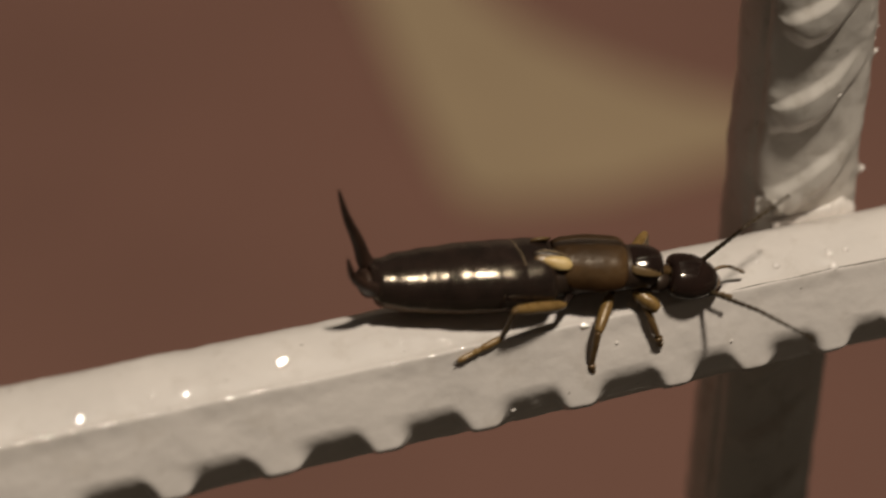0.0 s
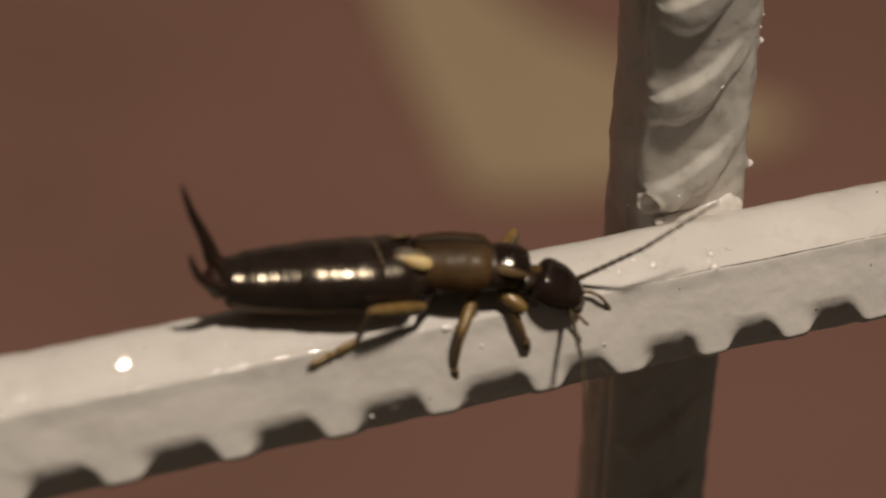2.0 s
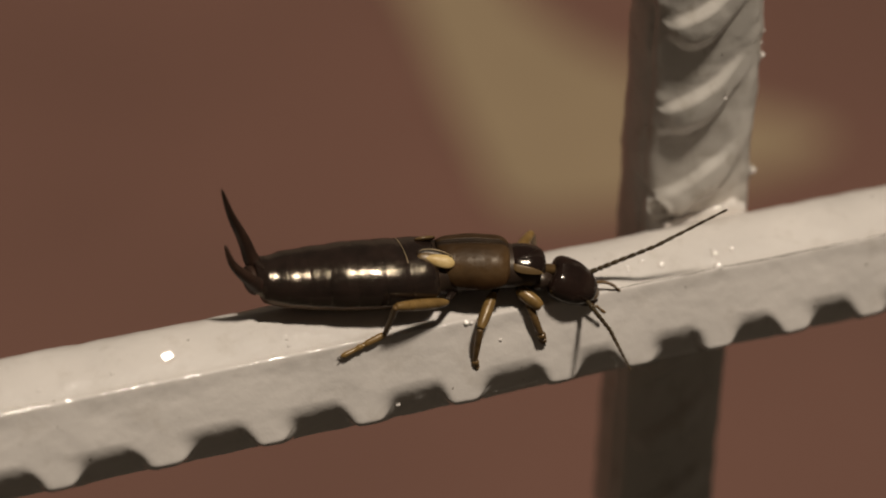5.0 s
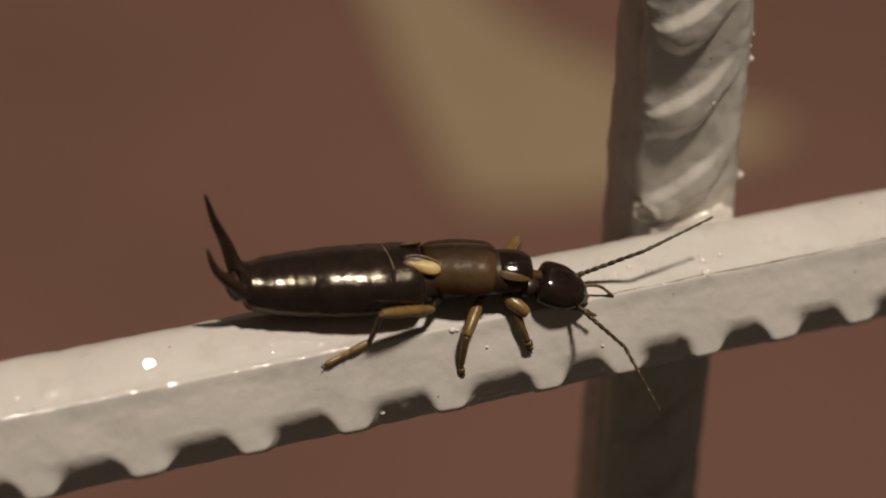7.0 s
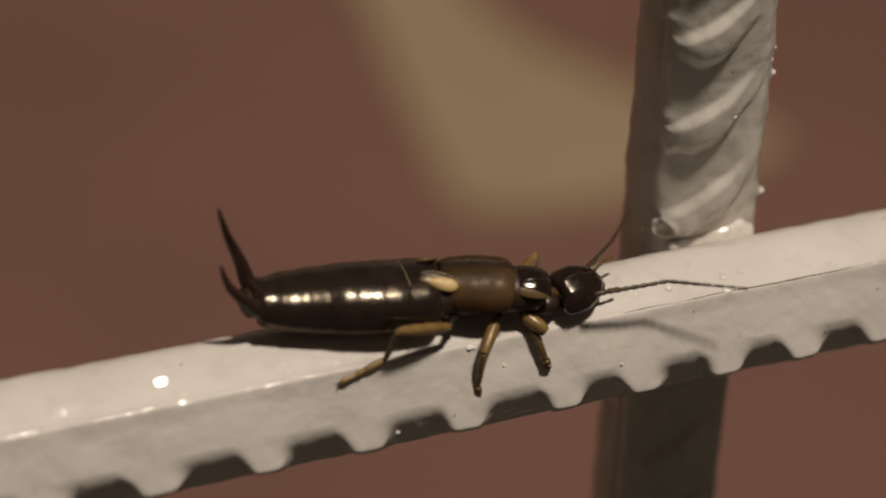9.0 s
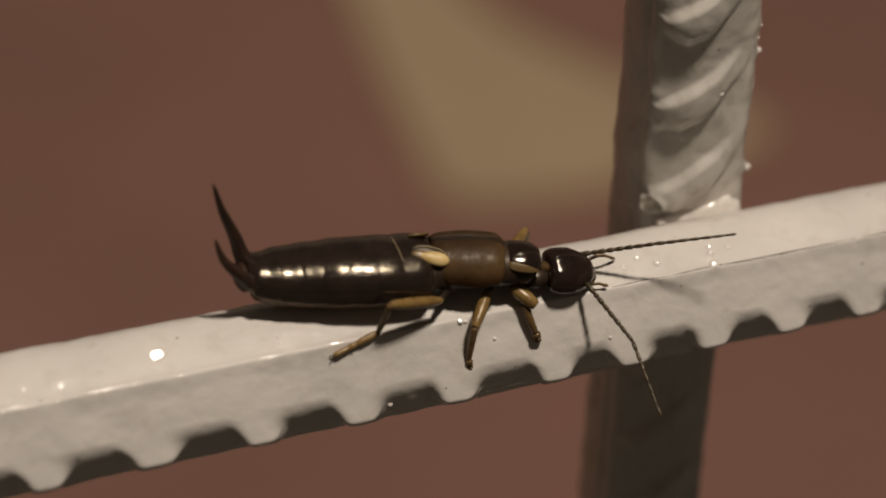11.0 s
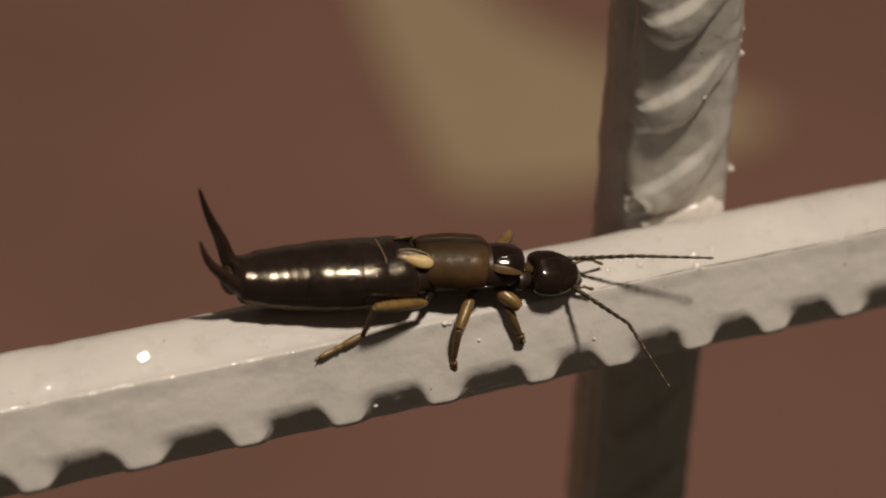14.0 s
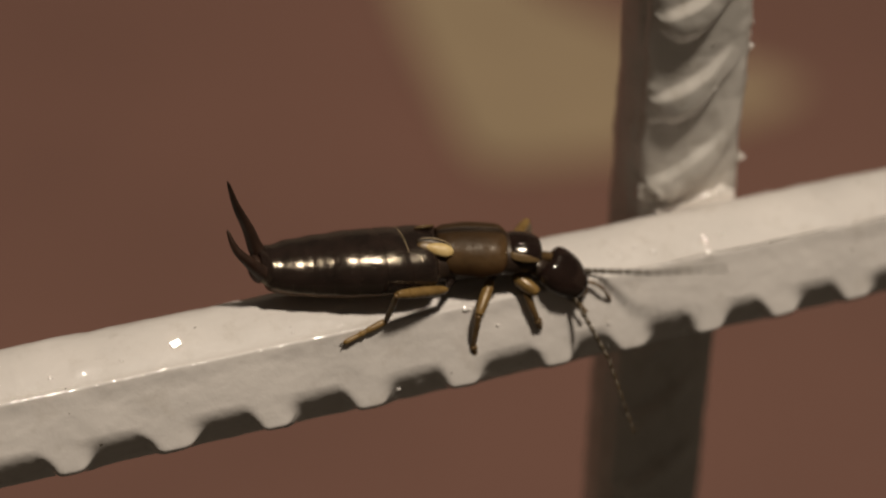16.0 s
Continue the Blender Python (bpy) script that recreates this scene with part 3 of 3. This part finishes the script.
    shield = part("pronotum", bm, HEAD, e, "shiny black-brown neck shield")
    for side in (0, 1):
        bm = bmesh.new()
        rings = []
        for i in range(17):
            f = i / 16
            x = 2.1 + 1.44 * f
            deep = 39 - 21 * math.sin(math.pi * min(1, 0.04 + 0.92 * f)) ** 0.6
            top = 47 - 19 * f
            deep = min(deep, top - 2)
            s0, s1 = (deep, top) if side == 0 else (180 - top, 180 - deep)
            outer = shell(x, x + 0.01, 1, lambda x: pw(x) + 0.03, lambda x: ph(x) + 0.01, start=s0, end=s1, sides=8, lift=0.05)[0]
            inner = shell(x, x + 0.01, 1, lambda x: pw(x) - 0.09, lambda x: ph(x) - 0.1, start=s0, end=s1, sides=8, lift=0.05)[0]
            rings.append(outer + inner[::-1])
        skin(bm, rings)
        part("margin", bm, MARGIN, shield, "amber crescent-shaped side margin")
    bm = bmesh.new()
    tube(bm, [p - ORIGIN for p in (Vector((3.4, -1.5, 4.2)), Vector((4.0, -1.6, 4.05)), Vector((4.7, -1.75, 3.85)))], [0.34, 0.3, 0.3], 18)
    part("neck", bm, SHIN, e, "soft amber-brown neck")
    bm = bmesh.new()
    ball(bm, Vector((3.8, -1.6, 3.5)) - ORIGIN, 0.74, (1.15, 1.1, 0.78), 24, 14)
    part("throat", bm, UNDER, e, "dark underside between neck shield and head")
    return e


HEAD_AT = Vector((4.31, -1.80, 3.78))       # where the head turns
HS = 1.22 * MM


def build_head(e):
    """Head along +x from its hinge, face down and forward."""
    rings = []
    prof = [(0.0, 0.60, 0.40), (0.1, 0.87, 0.58), (0.35, 1.01, 0.70), (0.75, 1.05, 0.74), (1.1, 1.03, 0.73), (1.4, 0.94, 0.68), (1.7, 0.80, 0.58), (1.96, 0.62, 0.46), (2.14, 0.38, 0.30), (2.22, 0.12, 0.11)]
    pts = spline([(a, b, c) for a, b, c in prof], 26)
    for x, a, b in pts:
        ring = []
        for k in range(32):
            t = 2 * math.pi * k / 32
            notch = -0.16 * math.exp(-((x - 0.05) / 0.3) ** 2) * (1 - abs(math.cos(t)))
            y = math.copysign(abs(math.cos(t)) ** 0.94, math.cos(t)) * a
            z = math.copysign(abs(math.sin(t)) ** 0.96, math.sin(t)) * b * (0.92 if math.sin(t) > 0 else 0.72) - 0.09 * x
            crease = 0.05 * math.exp(-(y / 0.12) ** 2) * (1 if z > 0 else 0)
            ring.append(Vector((x - notch, y, z - crease)))
        rings.append(ring)
    bm = bmesh.new()
    skin(bm, rings)
    head = part("head", bm, HEAD, e, "glossy mahogany-brown head", unit=HS)
    head.location = (HEAD_AT - ORIGIN) * MM
    for s in (1, -1):
        bm = bmesh.new()
        ball(bm, Vector((1.08, s * 0.86, 0.02)), 0.22, (1.1, 0.7, 0.9), 20, 12)
        part("eye", bm, HEAD, head, "small dark compound eye", unit=HS)
        bm = bmesh.new()
        p = spline([(1.9, 0.35, -0.2), (2.4, 0.58, -0.18), (2.85, 0.64, -0.25), (3.2, 0.66, -0.5), (3.55, 0.68, -0.8)] if s > 0 else [(1.85, -0.4, -0.3), (2.15, -0.55, -0.42), (2.4, -0.56, -0.4), (2.62, -0.6, -0.5), (2.85, -0.62, -0.55)], 14)
        tube(bm, p, [0.075, 0.08, 0.07, 0.075, 0.07, 0.06, 0.07, 0.065, 0.055, 0.06, 0.07, 0.075, 0.07, 0.03], 10)
        part("palp", bm, SHIN, head, "thin amber feeler beside the mouth", unit=HS)
        bm = bmesh.new()
        p = spline([(1.6, s * 0.5, -0.42), (2.05, s * 0.42, -0.5), (2.4, s * 0.12, -0.52)], 9)
        tube(bm, p, [0.2, 0.2, 0.19, 0.18, 0.16, 0.14, 0.11, 0.08, 0.03], 12)
        part("mandible", bm, FORCEPS, head, unit=HS)
    bm = bmesh.new()
    p = spline([(1.75, 0, -0.12), (2.1, 0, -0.3), (2.3, 0, -0.5)], 8)
    tube(bm, p, [0.5, 0.5, 0.48, 0.45, 0.4, 0.34, 0.26, 0.12], 16, up=Vector((0, 1, 0)), flat=0.5)
    part("upper_lip", bm, SHIN, head, "brown upper lip", unit=HS)
    return head


ANT_BASE = 3.95


def feeler(lengths, r0, r1):
    """A beaded rod along +x."""
    total = sum(lengths)
    pts, rad, x = [], [], 0.0
    for i, ln in enumerate(lengths):
        for f, k in ((0.0, 0.62), (0.2, 0.9), (0.6, 1.08), (0.88, 1.0), (0.97, 0.66)):
            pts.append(Vector((x + f * ln, 0, 0)))
            rad.append((r0 + (r1 - r0) * (x + f * ln) / total) * k)
        x += ln
    pts.append(Vector((x, 0, 0)))
    rad.append(r1 * 0.5)
    bm = bmesh.new()
    tube(bm, pts, rad, 10)
    return bm


def build_antenna(e):
    a = part("antenna", feeler([0.72, 0.28, 0.46, 0.43, 0.48, 0.51, 0.53, 0.54], 0.135, 0.1), FEELER, e, "dark beaded antenna")
    b = part("antenna_tip", feeler([0.56, 0.58, 0.6, 0.6, 0.62, 0.62, 0.62], 0.104, 0.06), FEELER, a, "thin beaded outer half of the antenna")
    b.location = (ANT_BASE * MM, 0, 0)
    return a, b


def build_leg(e, hip, knee, ankle, toe, thick, start=None, stout=1.0, foot=None):
    hip, knee, ankle, toe = (Vector(p) - ORIGIN for p in (hip, knee, ankle, toe))
    inward = Vector((0.6, 0.7 if hip.y < 0 else -0.5, 0.1))
    leg = part("leg", leg_piece([hip + inward, hip.lerp(knee, 0.04)], [thick * 0.8, thick * 0.42]), TERGITE, e, "amber jointed leg with a dark root")
    part("femur", leg_piece([hip, hip.lerp(knee, 0.15), hip.lerp(knee, 0.5), hip.lerp(knee, 0.85), knee], [thick * 0.45, thick * 0.85, thick, thick * 0.86, thick * 0.6]), AMBER, leg)
    # the shin starts at the knee, or under a thigh that points forward past it
    top = Vector(start) - ORIGIN if start else knee
    bend = top.lerp(ankle, 0.5)
    part("tibia", leg_piece([top, top.lerp(bend, 0.4), bend, bend.lerp(ankle, 0.6), ankle], [stout * thick * k for k in (0.5, 0.6, 0.56, 0.5, 0.42)]), SHIN, leg, "darker amber shin")
    q = [ankle.lerp(toe, f) for f in (0, 0.12, 0.4, 0.46, 0.52, 0.58, 0.66, 0.92, 1.0)]
    part("tarsus", leg_piece(q, [thick * k for k in (0.44, 0.62, 0.58, 0.44, 0.44, 0.58, 0.42, 0.5, 0.26)]), foot or SHIN, leg)
    claw = bmesh.new()
    d = (toe - ankle).normalized()
    sd = d.cross(Vector((0, 0, 1))).normalized()
    for s in (1, -1):
        tube(claw, [toe - d * 0.05, toe + d * 0.11 + sd * (0.08 * s), toe + d * 0.2 + sd * (0.1 * s) - Vector((0, 0, 0.05))], [0.045, 0.032, 0.01], 8)
    part("claw", claw, FEELER, leg)
    return leg


def leg_piece(pts, radii):
    n = max(8, 3 * len(pts))
    fine = spline(pts, n)
    rad = [p.x for p in spline([(r, 0, 0) for r in radii], n)]
    bm = bmesh.new()
    tube(bm, fine, rad, 14, up=Vector((0.1, 0.5, 1)))
    return bm


def build_forceps(e, pts):
    at = Vector(pts[0])
    fine = spline([Vector(p) - at for p in pts], 22)
    bm = bmesh.new()
    tube(bm, fine, [0.46 * (1 - i / 21) ** 0.75 + 0.035 for i in range(22)], 16, up=Vector((0, 1, 0.1)))
    prong = part("forceps_prong", bm, FORCEPS, e, "curved tapering red-brown pincer prong")
    prong.location = (at - ORIGIN) * MM
    return prong


earwig = build_earwig()
head = build_head(earwig)
far_antenna, far_tip = build_antenna(earwig)
near_antenna, near_tip = build_antenna(earwig)
build_leg(earwig, (-1.63, -2.48, 3.75), (-4.7, -3.2, 4.6), (-5.02, -2.45, 2.55), (-7.47, -2.78, 1.95), 0.30, foot=AMBER)
build_leg(earwig, (1.09, -2.0, 3.45), (-0.2, -3.43, 2.40), (-0.42, -3.38, 0.5), (-0.27, -3.36, -0.3), 0.32)
build_leg(earwig, (2.42, -2.0, 3.36), (3.33, -3.05, 2.70), (3.24, -3.35, 1.27), (3.45, -3.29, 0.66), 0.38, start=(2.81, -2.68, 2.66), stout=0.95)
build_leg(earwig, (-1.6, 0.4, 4.3), (-3.4, 1.6, 4.7), (-3.9, 2.3, 2.55), (-5.6, 2.7, 1.95), 0.36)
build_leg(earwig, (0.6, 0.2, 4.2), (0.4, 1.7, 4.4), (-0.1, 2.6, 2.2), (-0.4, 3.15, 1.0), 0.32)
build_leg(earwig, (2.6, -0.6, 4.2), (4.5, 1.15, 4.5), (5.0, 1.7, 3.0), (5.6, 2.2, 2.5), 0.30)
build_forceps(earwig, [(-10.38, 1.43, 5.23), (-10.73, 1.63, 5.93), (-11.08, 1.68, 7.10), (-11.72, 1.58, 8.71), (-12.23, 1.28, 10.45)])
near_prong = build_forceps(earwig, [(-10.38, 0.33, 4.98), (-10.88, 0.13, 5.28), (-11.51, -0.02, 5.99), (-12.18, 0.08, 6.88), (-12.46, 0.38, 7.90)])


# ---- what moves: head, antennae and one prong of the forceps ----
HEAD_TURNS = [
    (0, 26.8, 3.5, -17.5), (0.2, 25.4, 5.4, -19.2), (0.5, 23.6, 9.8, -21.3), (0.7, 25.0, 11.2, -22.3), (1, 25.7, 17.5, -26.3),
    (1.2, 23.5, 21.6, -29.2), (1.5, 25.0, 26.5, -32.4), (1.7, 23.5, 24.8, -31.4), (2, 23.9, 24.5, -30.6), (2.3, 24.0, 13.8, -23.9),
    (2.5, 24.7, 14.7, -24.0), (2.7, 20.6, 5.9, -18.5), (3, 27.7, 9.8, -20.6), (3.5, 24.5, 11.0, -21.4), (4, 28.8, 26.0, -30.9),
    (4.2, 27.0, 24.2, -29.1), (6.3, 25.1, 14.3, -23.1), (6.5, 24.6, 13.7, -23.1), (7, 24.8, 14.4, -24.0), (7.5, 24.0, 13.1, -23.2),
    (8, 25.9, 3.5, -13.3), (8.5, 29.0, -0.8, -5.6), (9, 29.4, -11.0, 7.0), (9.5, 31.4, -1.1, -1.9), (9.7, 30.3, 1.3, -3.7),
    (11.8, 33.2, 4.0, -5.6), (12, 30.7, 2.9, -4.6), (12.5, 32.2, 2.6, -4.3), (13, 31.4, 2.4, -4.3), (13.5, 31.4, 0.4, -3.1),
    (14, 28.0, 2.4, -10.0), (14.5, 29.8, 11.9, -23.3), (15, 26.0, 12.0, -23.6), (15.2, 26.6, 14.4, -25.3), (15.5, 27.8, 28.5, -35.2),
    (15.7, 21.6, 47.0, -53.9), (16, 25.3, 30.8, -37.3),
]
FAR_FEELER = [
    (0, 6.49, -1.16, 3.66, 7.56, -3.34, 6.77, 11.19, -1.45, 6.84),
    (0.5, 6.55, -1.48, 3.46, 9.98, -3.09, 4.54, 14.1, -3.71, 4.78),
    (0.8, 6.83, -2.24, 3.86, 8.38, -3.49, 6.12, 10.69, -3.85, 8.1),
    (1, 6.54, -1.72, 3.27, 9.77, -2.96, 3.45, 13.9, -3.09, 2.66),
    (1.2, 6.5, -1.93, 3.13, 8.38, -5.07, 4.62, 10.27, -8.24, 6.4),
    (1.5, 6.45, -1.95, 2.96, 9.04, -3.61, 4.1, 13.08, -2.98, 3.73),
    (1.7, 6.46, -1.75, 2.9, 9.07, -4.59, 3.77, 11.61, -7.71, 4.57),
    (2, 6.46, -1.68, 2.9, 9.41, -3.2, 5.07, 12.92, -3.16, 6.7),
    (2.3, 6.94, -1.72, 3.33, 8.02, -3.43, 6.82, 9.09, -5.47, 10.12),
    (2.5, 6.54, -1.59, 3.32, 9.43, -2.9, 5.94, 12.99, -2.62, 7.78),
    (3, 6.56, -1.47, 3.56, 9.48, -1.23, 4.94, 13.17, 0.22, 5.35),
    (3.2, 6.72, -1.57, 3.43, 10.24, -1.32, 2.59, 14.57, -1.41, 1.63),
    (3.5, 6.55, -1.39, 3.4, 9.71, -3.18, 4.77, 13.8, -3.32, 5.05),
    (3.7, 6.83, -1.67, 3.06, 10.21, -2.48, 3.56, 14.54, -3.68, 4.19),
    (4, 6.45, -1.47, 2.86, 9.81, -3.81, 2.87, 13.28, -6.06, 2.21),
    (4.2, 6.47, -1.48, 2.92, 9.99, -2.96, 4.21, 13.73, -3.9, 5.52),
    (6.3, 6.53, -1.37, 3.25, 9.86, -2.38, 5.1, 13.33, -2.78, 7.02),
    (6.5, 6.54, -1.52, 3.34, 10.07, -2.12, 4.23, 14.4, -1.45, 4.13),
    (7, 6.52, -1.39, 3.23, 9.92, -2.37, 4.64, 13.91, -1.99, 5.62),
    (7.5, 6.55, -1.56, 3.37, 10.04, -2.76, 4.75, 14.03, -2.9, 5.77),
    (8, 6.52, -1.63, 3.94, 9.32, -1.82, 5.47, 12.95, -0.93, 5.89),
    (8.2, 6.88, -1.83, 3.97, 9.79, 0.32, 3.33, 13.53, 2.64, 3.2),
    (8.5, 6.45, -1.48, 4.22, 9.13, 1.22, 3.74, 11.26, 4.82, 3.42),
    (8.7, 6.87, -1.41, 4.96, 9.15, 1.76, 4.57, 11.42, 5.18, 4.1),
    (9, 6.11, -1.43, 4.86, 8.8, 1.25, 4.31, 11.42, 4.49, 3.79),
    (9.5, 6.35, -0.8, 3.93, 9.17, -1.86, 6.13, 13.01, -0.85, 7.18),
    (9.7, 6.45, -1.4, 4.17, 9.8, -2.6, 5.88, 13.4, -3.48, 7.32),
    (11.8, 6.45, -1.03, 3.85, 9.93, -2.89, 4.71, 13.65, -4.47, 5.25),
    (12, 6.47, -1.47, 4.14, 10.05, -2.8, 5.05, 13.86, -3.91, 5.71),
    (12.5, 6.46, -1.31, 4.09, 9.92, -2.69, 5.39, 13.93, -3.31, 5.97),
    (13, 6.46, -1.27, 4.06, 9.87, -2.65, 5.51, 13.52, -3.68, 6.73),
    (13.5, 6.43, -1.14, 4.08, 9.97, -2.53, 5.43, 13.94, -3.32, 6.3),
    (14, 6.45, -0.99, 3.73, 9.87, -3.04, 4.42, 14.06, -3.97, 3.95),
    (14.5, 6.56, -1.58, 3.52, 9.77, -3.81, 4.41, 13.66, -4.96, 4.37),
    (15, 6.54, -1.42, 3.36, 9.61, -4.11, 3.32, 14, -4.66, 1.69),
    (15.2, 6.55, -1.62, 3.36, 9.67, -4.03, 3.22, 13, -6.16, 2.73),
    (15.5, 6.43, -1.87, 2.85, 8.25, -5.38, 3, 9.87, -9.14, 3.06),
    (15.7, 5.98, -2.1, 2.13, 5.23, -5.88, 2.99, 4.59, -9.8, 4.02),
    (16, 6.38, -1.77, 2.67, 9.69, -4.12, 3.23, 13.94, -4.96, 3.07),
]
NEAR_FEELER = [
    (0, 6.18, -2.74, 3.01, 7.12, -6.63, 3.93, 7.85, -10.71, 4.63),
    (0.5, 5.97, -3.06, 3.03, 6.68, -6.9, 4.27, 6.57, -11.08, 4.69),
    (0.7, 6.05, -2.83, 2.79, 6.26, -6.61, 4.36, 6.11, -10.64, 5.52),
    (1, 5.73, -3.16, 2.72, 4.55, -7.07, 3.09, 2.83, -10.89, 3.39),
    (1.2, 5.54, -3.33, 2.73, 4.82, -7.32, 3.3, 3.93, -11.4, 3.8),
    (1.5, 5.42, -3.27, 2.48, 4.43, -7.22, 2.94, 3.15, -11.21, 3.32),
    (1.7, 5.56, -3.19, 2.53, 4.75, -7.17, 3.06, 3.72, -11.22, 3.54),
    (2, 5.61, -3.14, 2.5, 4.58, -7.05, 1.81, 3.1, -10.91, 1.06),
    (2.5, 5.86, -3.11, 2.83, 7.08, -6.77, 1.44, 7.38, -10.5, -0.45),
    (2.7, 6.47, -3.12, 3.11, 7.19, -6.58, 4.63, 7.7, -10.75, 5.39),
    (3, 6, -2.96, 2.85, 5.66, -6.96, 3.67, 5.03, -11.06, 4.34),
    (3.5, 6.01, -2.98, 2.92, 4.95, -6.92, 3.32, 3.54, -10.86, 3.65),
    (4, 5.63, -2.85, 2.2, 3.66, -6.44, 2.5, 1.65, -10.11, 2.83),
    (4.2, 5.69, -2.93, 2.33, 4.19, -6.74, 2.65, 2.52, -10.58, 2.98),
    (6.3, 5.96, -2.94, 2.74, 6.73, -6.81, 3.87, 6.99, -10.96, 4.4),
    (6.5, 5.91, -3.06, 2.85, 7.33, -6.11, 0.5, 8.02, -9.32, -2.11),
    (7, 5.94, -2.95, 2.74, 7.08, -6.85, 2.17, 7.16, -10.87, 0.96),
    (7.5, 5.88, -3.11, 2.92, 7.62, -6.79, 2.42, 8.31, -10.72, 1.1),
    (8, 5.91, -3.21, 3.55, 9.46, -4.36, 2.29, 11.7, -7.43, 1.19),
    (8.2, 6.47, -3.4, 3.69, 9.76, -4.32, 3.71, 13.88, -6.41, 2.73),
    (8.5, 6.01, -3.1, 3.76, 9.92, -4.04, 2.9, 12.42, -7.14, 1.99),
    (8.7, 6.67, -3.36, 4.19, 9.52, -3.55, 5.18, 14.37, -5.33, 5.46),
    (9, 5.79, -3.08, 4.42, 10.1, -3.48, 4.61, 14.34, -4.66, 3.95),
    (9.5, 6.4, -2.42, 3.3, 8.6, -5.75, 2.37, 9.61, -9.37, 0.49),
    (9.7, 6.09, -3.01, 3.62, 7.39, -6.48, 1.86, 7.38, -9.93, -0.52),
    (11.8, 6.29, -2.59, 3.09, 7.29, -6.24, 1.52, 7.23, -9.9, -0.55),
    (12, 6.06, -3.05, 3.55, 6.96, -6.86, 2.32, 6.73, -10.67, 0.57),
    (12.5, 6.18, -2.88, 3.39, 7.25, -6.69, 2.31, 7.21, -10.54, 0.64),
    (13, 6.19, -2.87, 3.42, 7.34, -6.66, 2.37, 7.53, -10.55, 0.79),
    (13.5, 6.26, -2.76, 3.45, 8.14, -6.31, 2.62, 9.23, -10.1, 1.18),
    (14, 6.29, -2.63, 3.16, 8.01, -6.32, 2.64, 8.48, -10.23, 1.19),
    (14.5, 5.9, -2.96, 2.68, 5.25, -6.34, 0.46, 3.68, -9.46, -1.87),
    (15, 5.96, -2.96, 2.78, 5.05, -6.45, 0.84, 3.73, -9.91, -1.15),
    (15.2, 5.83, -3.08, 2.74, 4.88, -6.9, 1.6, 3.3, -10.6, 0.39),
    (15.5, 5.38, -3.11, 2.24, 3.79, -6.87, 2.61, 1.83, -10.57, 2.99),
    (15.7, 4.62, -3.16, 1.95, 2.57, -6.69, 2.28, 0.25, -10.17, 2.67),
    (16, 5.36, -3.11, 2.22, 6.28, -6.18, -0.33, 6.51, -9.28, -3.16),
]

def feeler_rows(table):
    """Poses of the inner and outer half of an antenna from its base, bend and tip."""
    inner, outer = [], []
    for t, *v in table:
        base, bend, tip = (Vector(v[i:i + 3]) for i in (0, 3, 6))
        a = look_along(base, bend)
        inner.append((t, a))
        far = (tip - bend).to_track_quat("X", "Z").to_matrix()
        turn = (a.to_3x3().normalized().inverted() @ far).to_4x4()
        outer.append((t, Matrix.Translation((ANT_BASE * MM, 0, 0)) @ turn))
    return inner, outer


def look_along(a, b):
    """The pose at a whose x axis points to b."""
    a, b = Vector(a) - ORIGIN, Vector(b) - ORIGIN
    return Matrix.Translation(a * MM) @ (b - a).to_track_quat("X", "Z").to_matrix().to_4x4()


PRONG_TURNS = [(0, 20), (0.5, 22), (1, 20), (1.5, 18), (2, 17), (2.5, 14), (3, 7), (4, 6), (6.5, 0), (9.5, 1), (12, -1), (13.5, -4), (15, -6), (16, -9)]


def motions():
    walk(near_prong, [(t, pose(*near_prong.location, a)) for t, a in PRONG_TURNS])
    walk(head, [(t, pose(*((HEAD_AT - ORIGIN) * MM), rx, ry, rz)) for t, rx, ry, rz in HEAD_TURNS])
    for inner, outer, table in ((far_antenna, far_tip, FAR_FEELER), (near_antenna, near_tip, NEAR_FEELER)):
        a, b = feeler_rows(table)
        walk(inner, a)
        walk(outer, b)


motions()
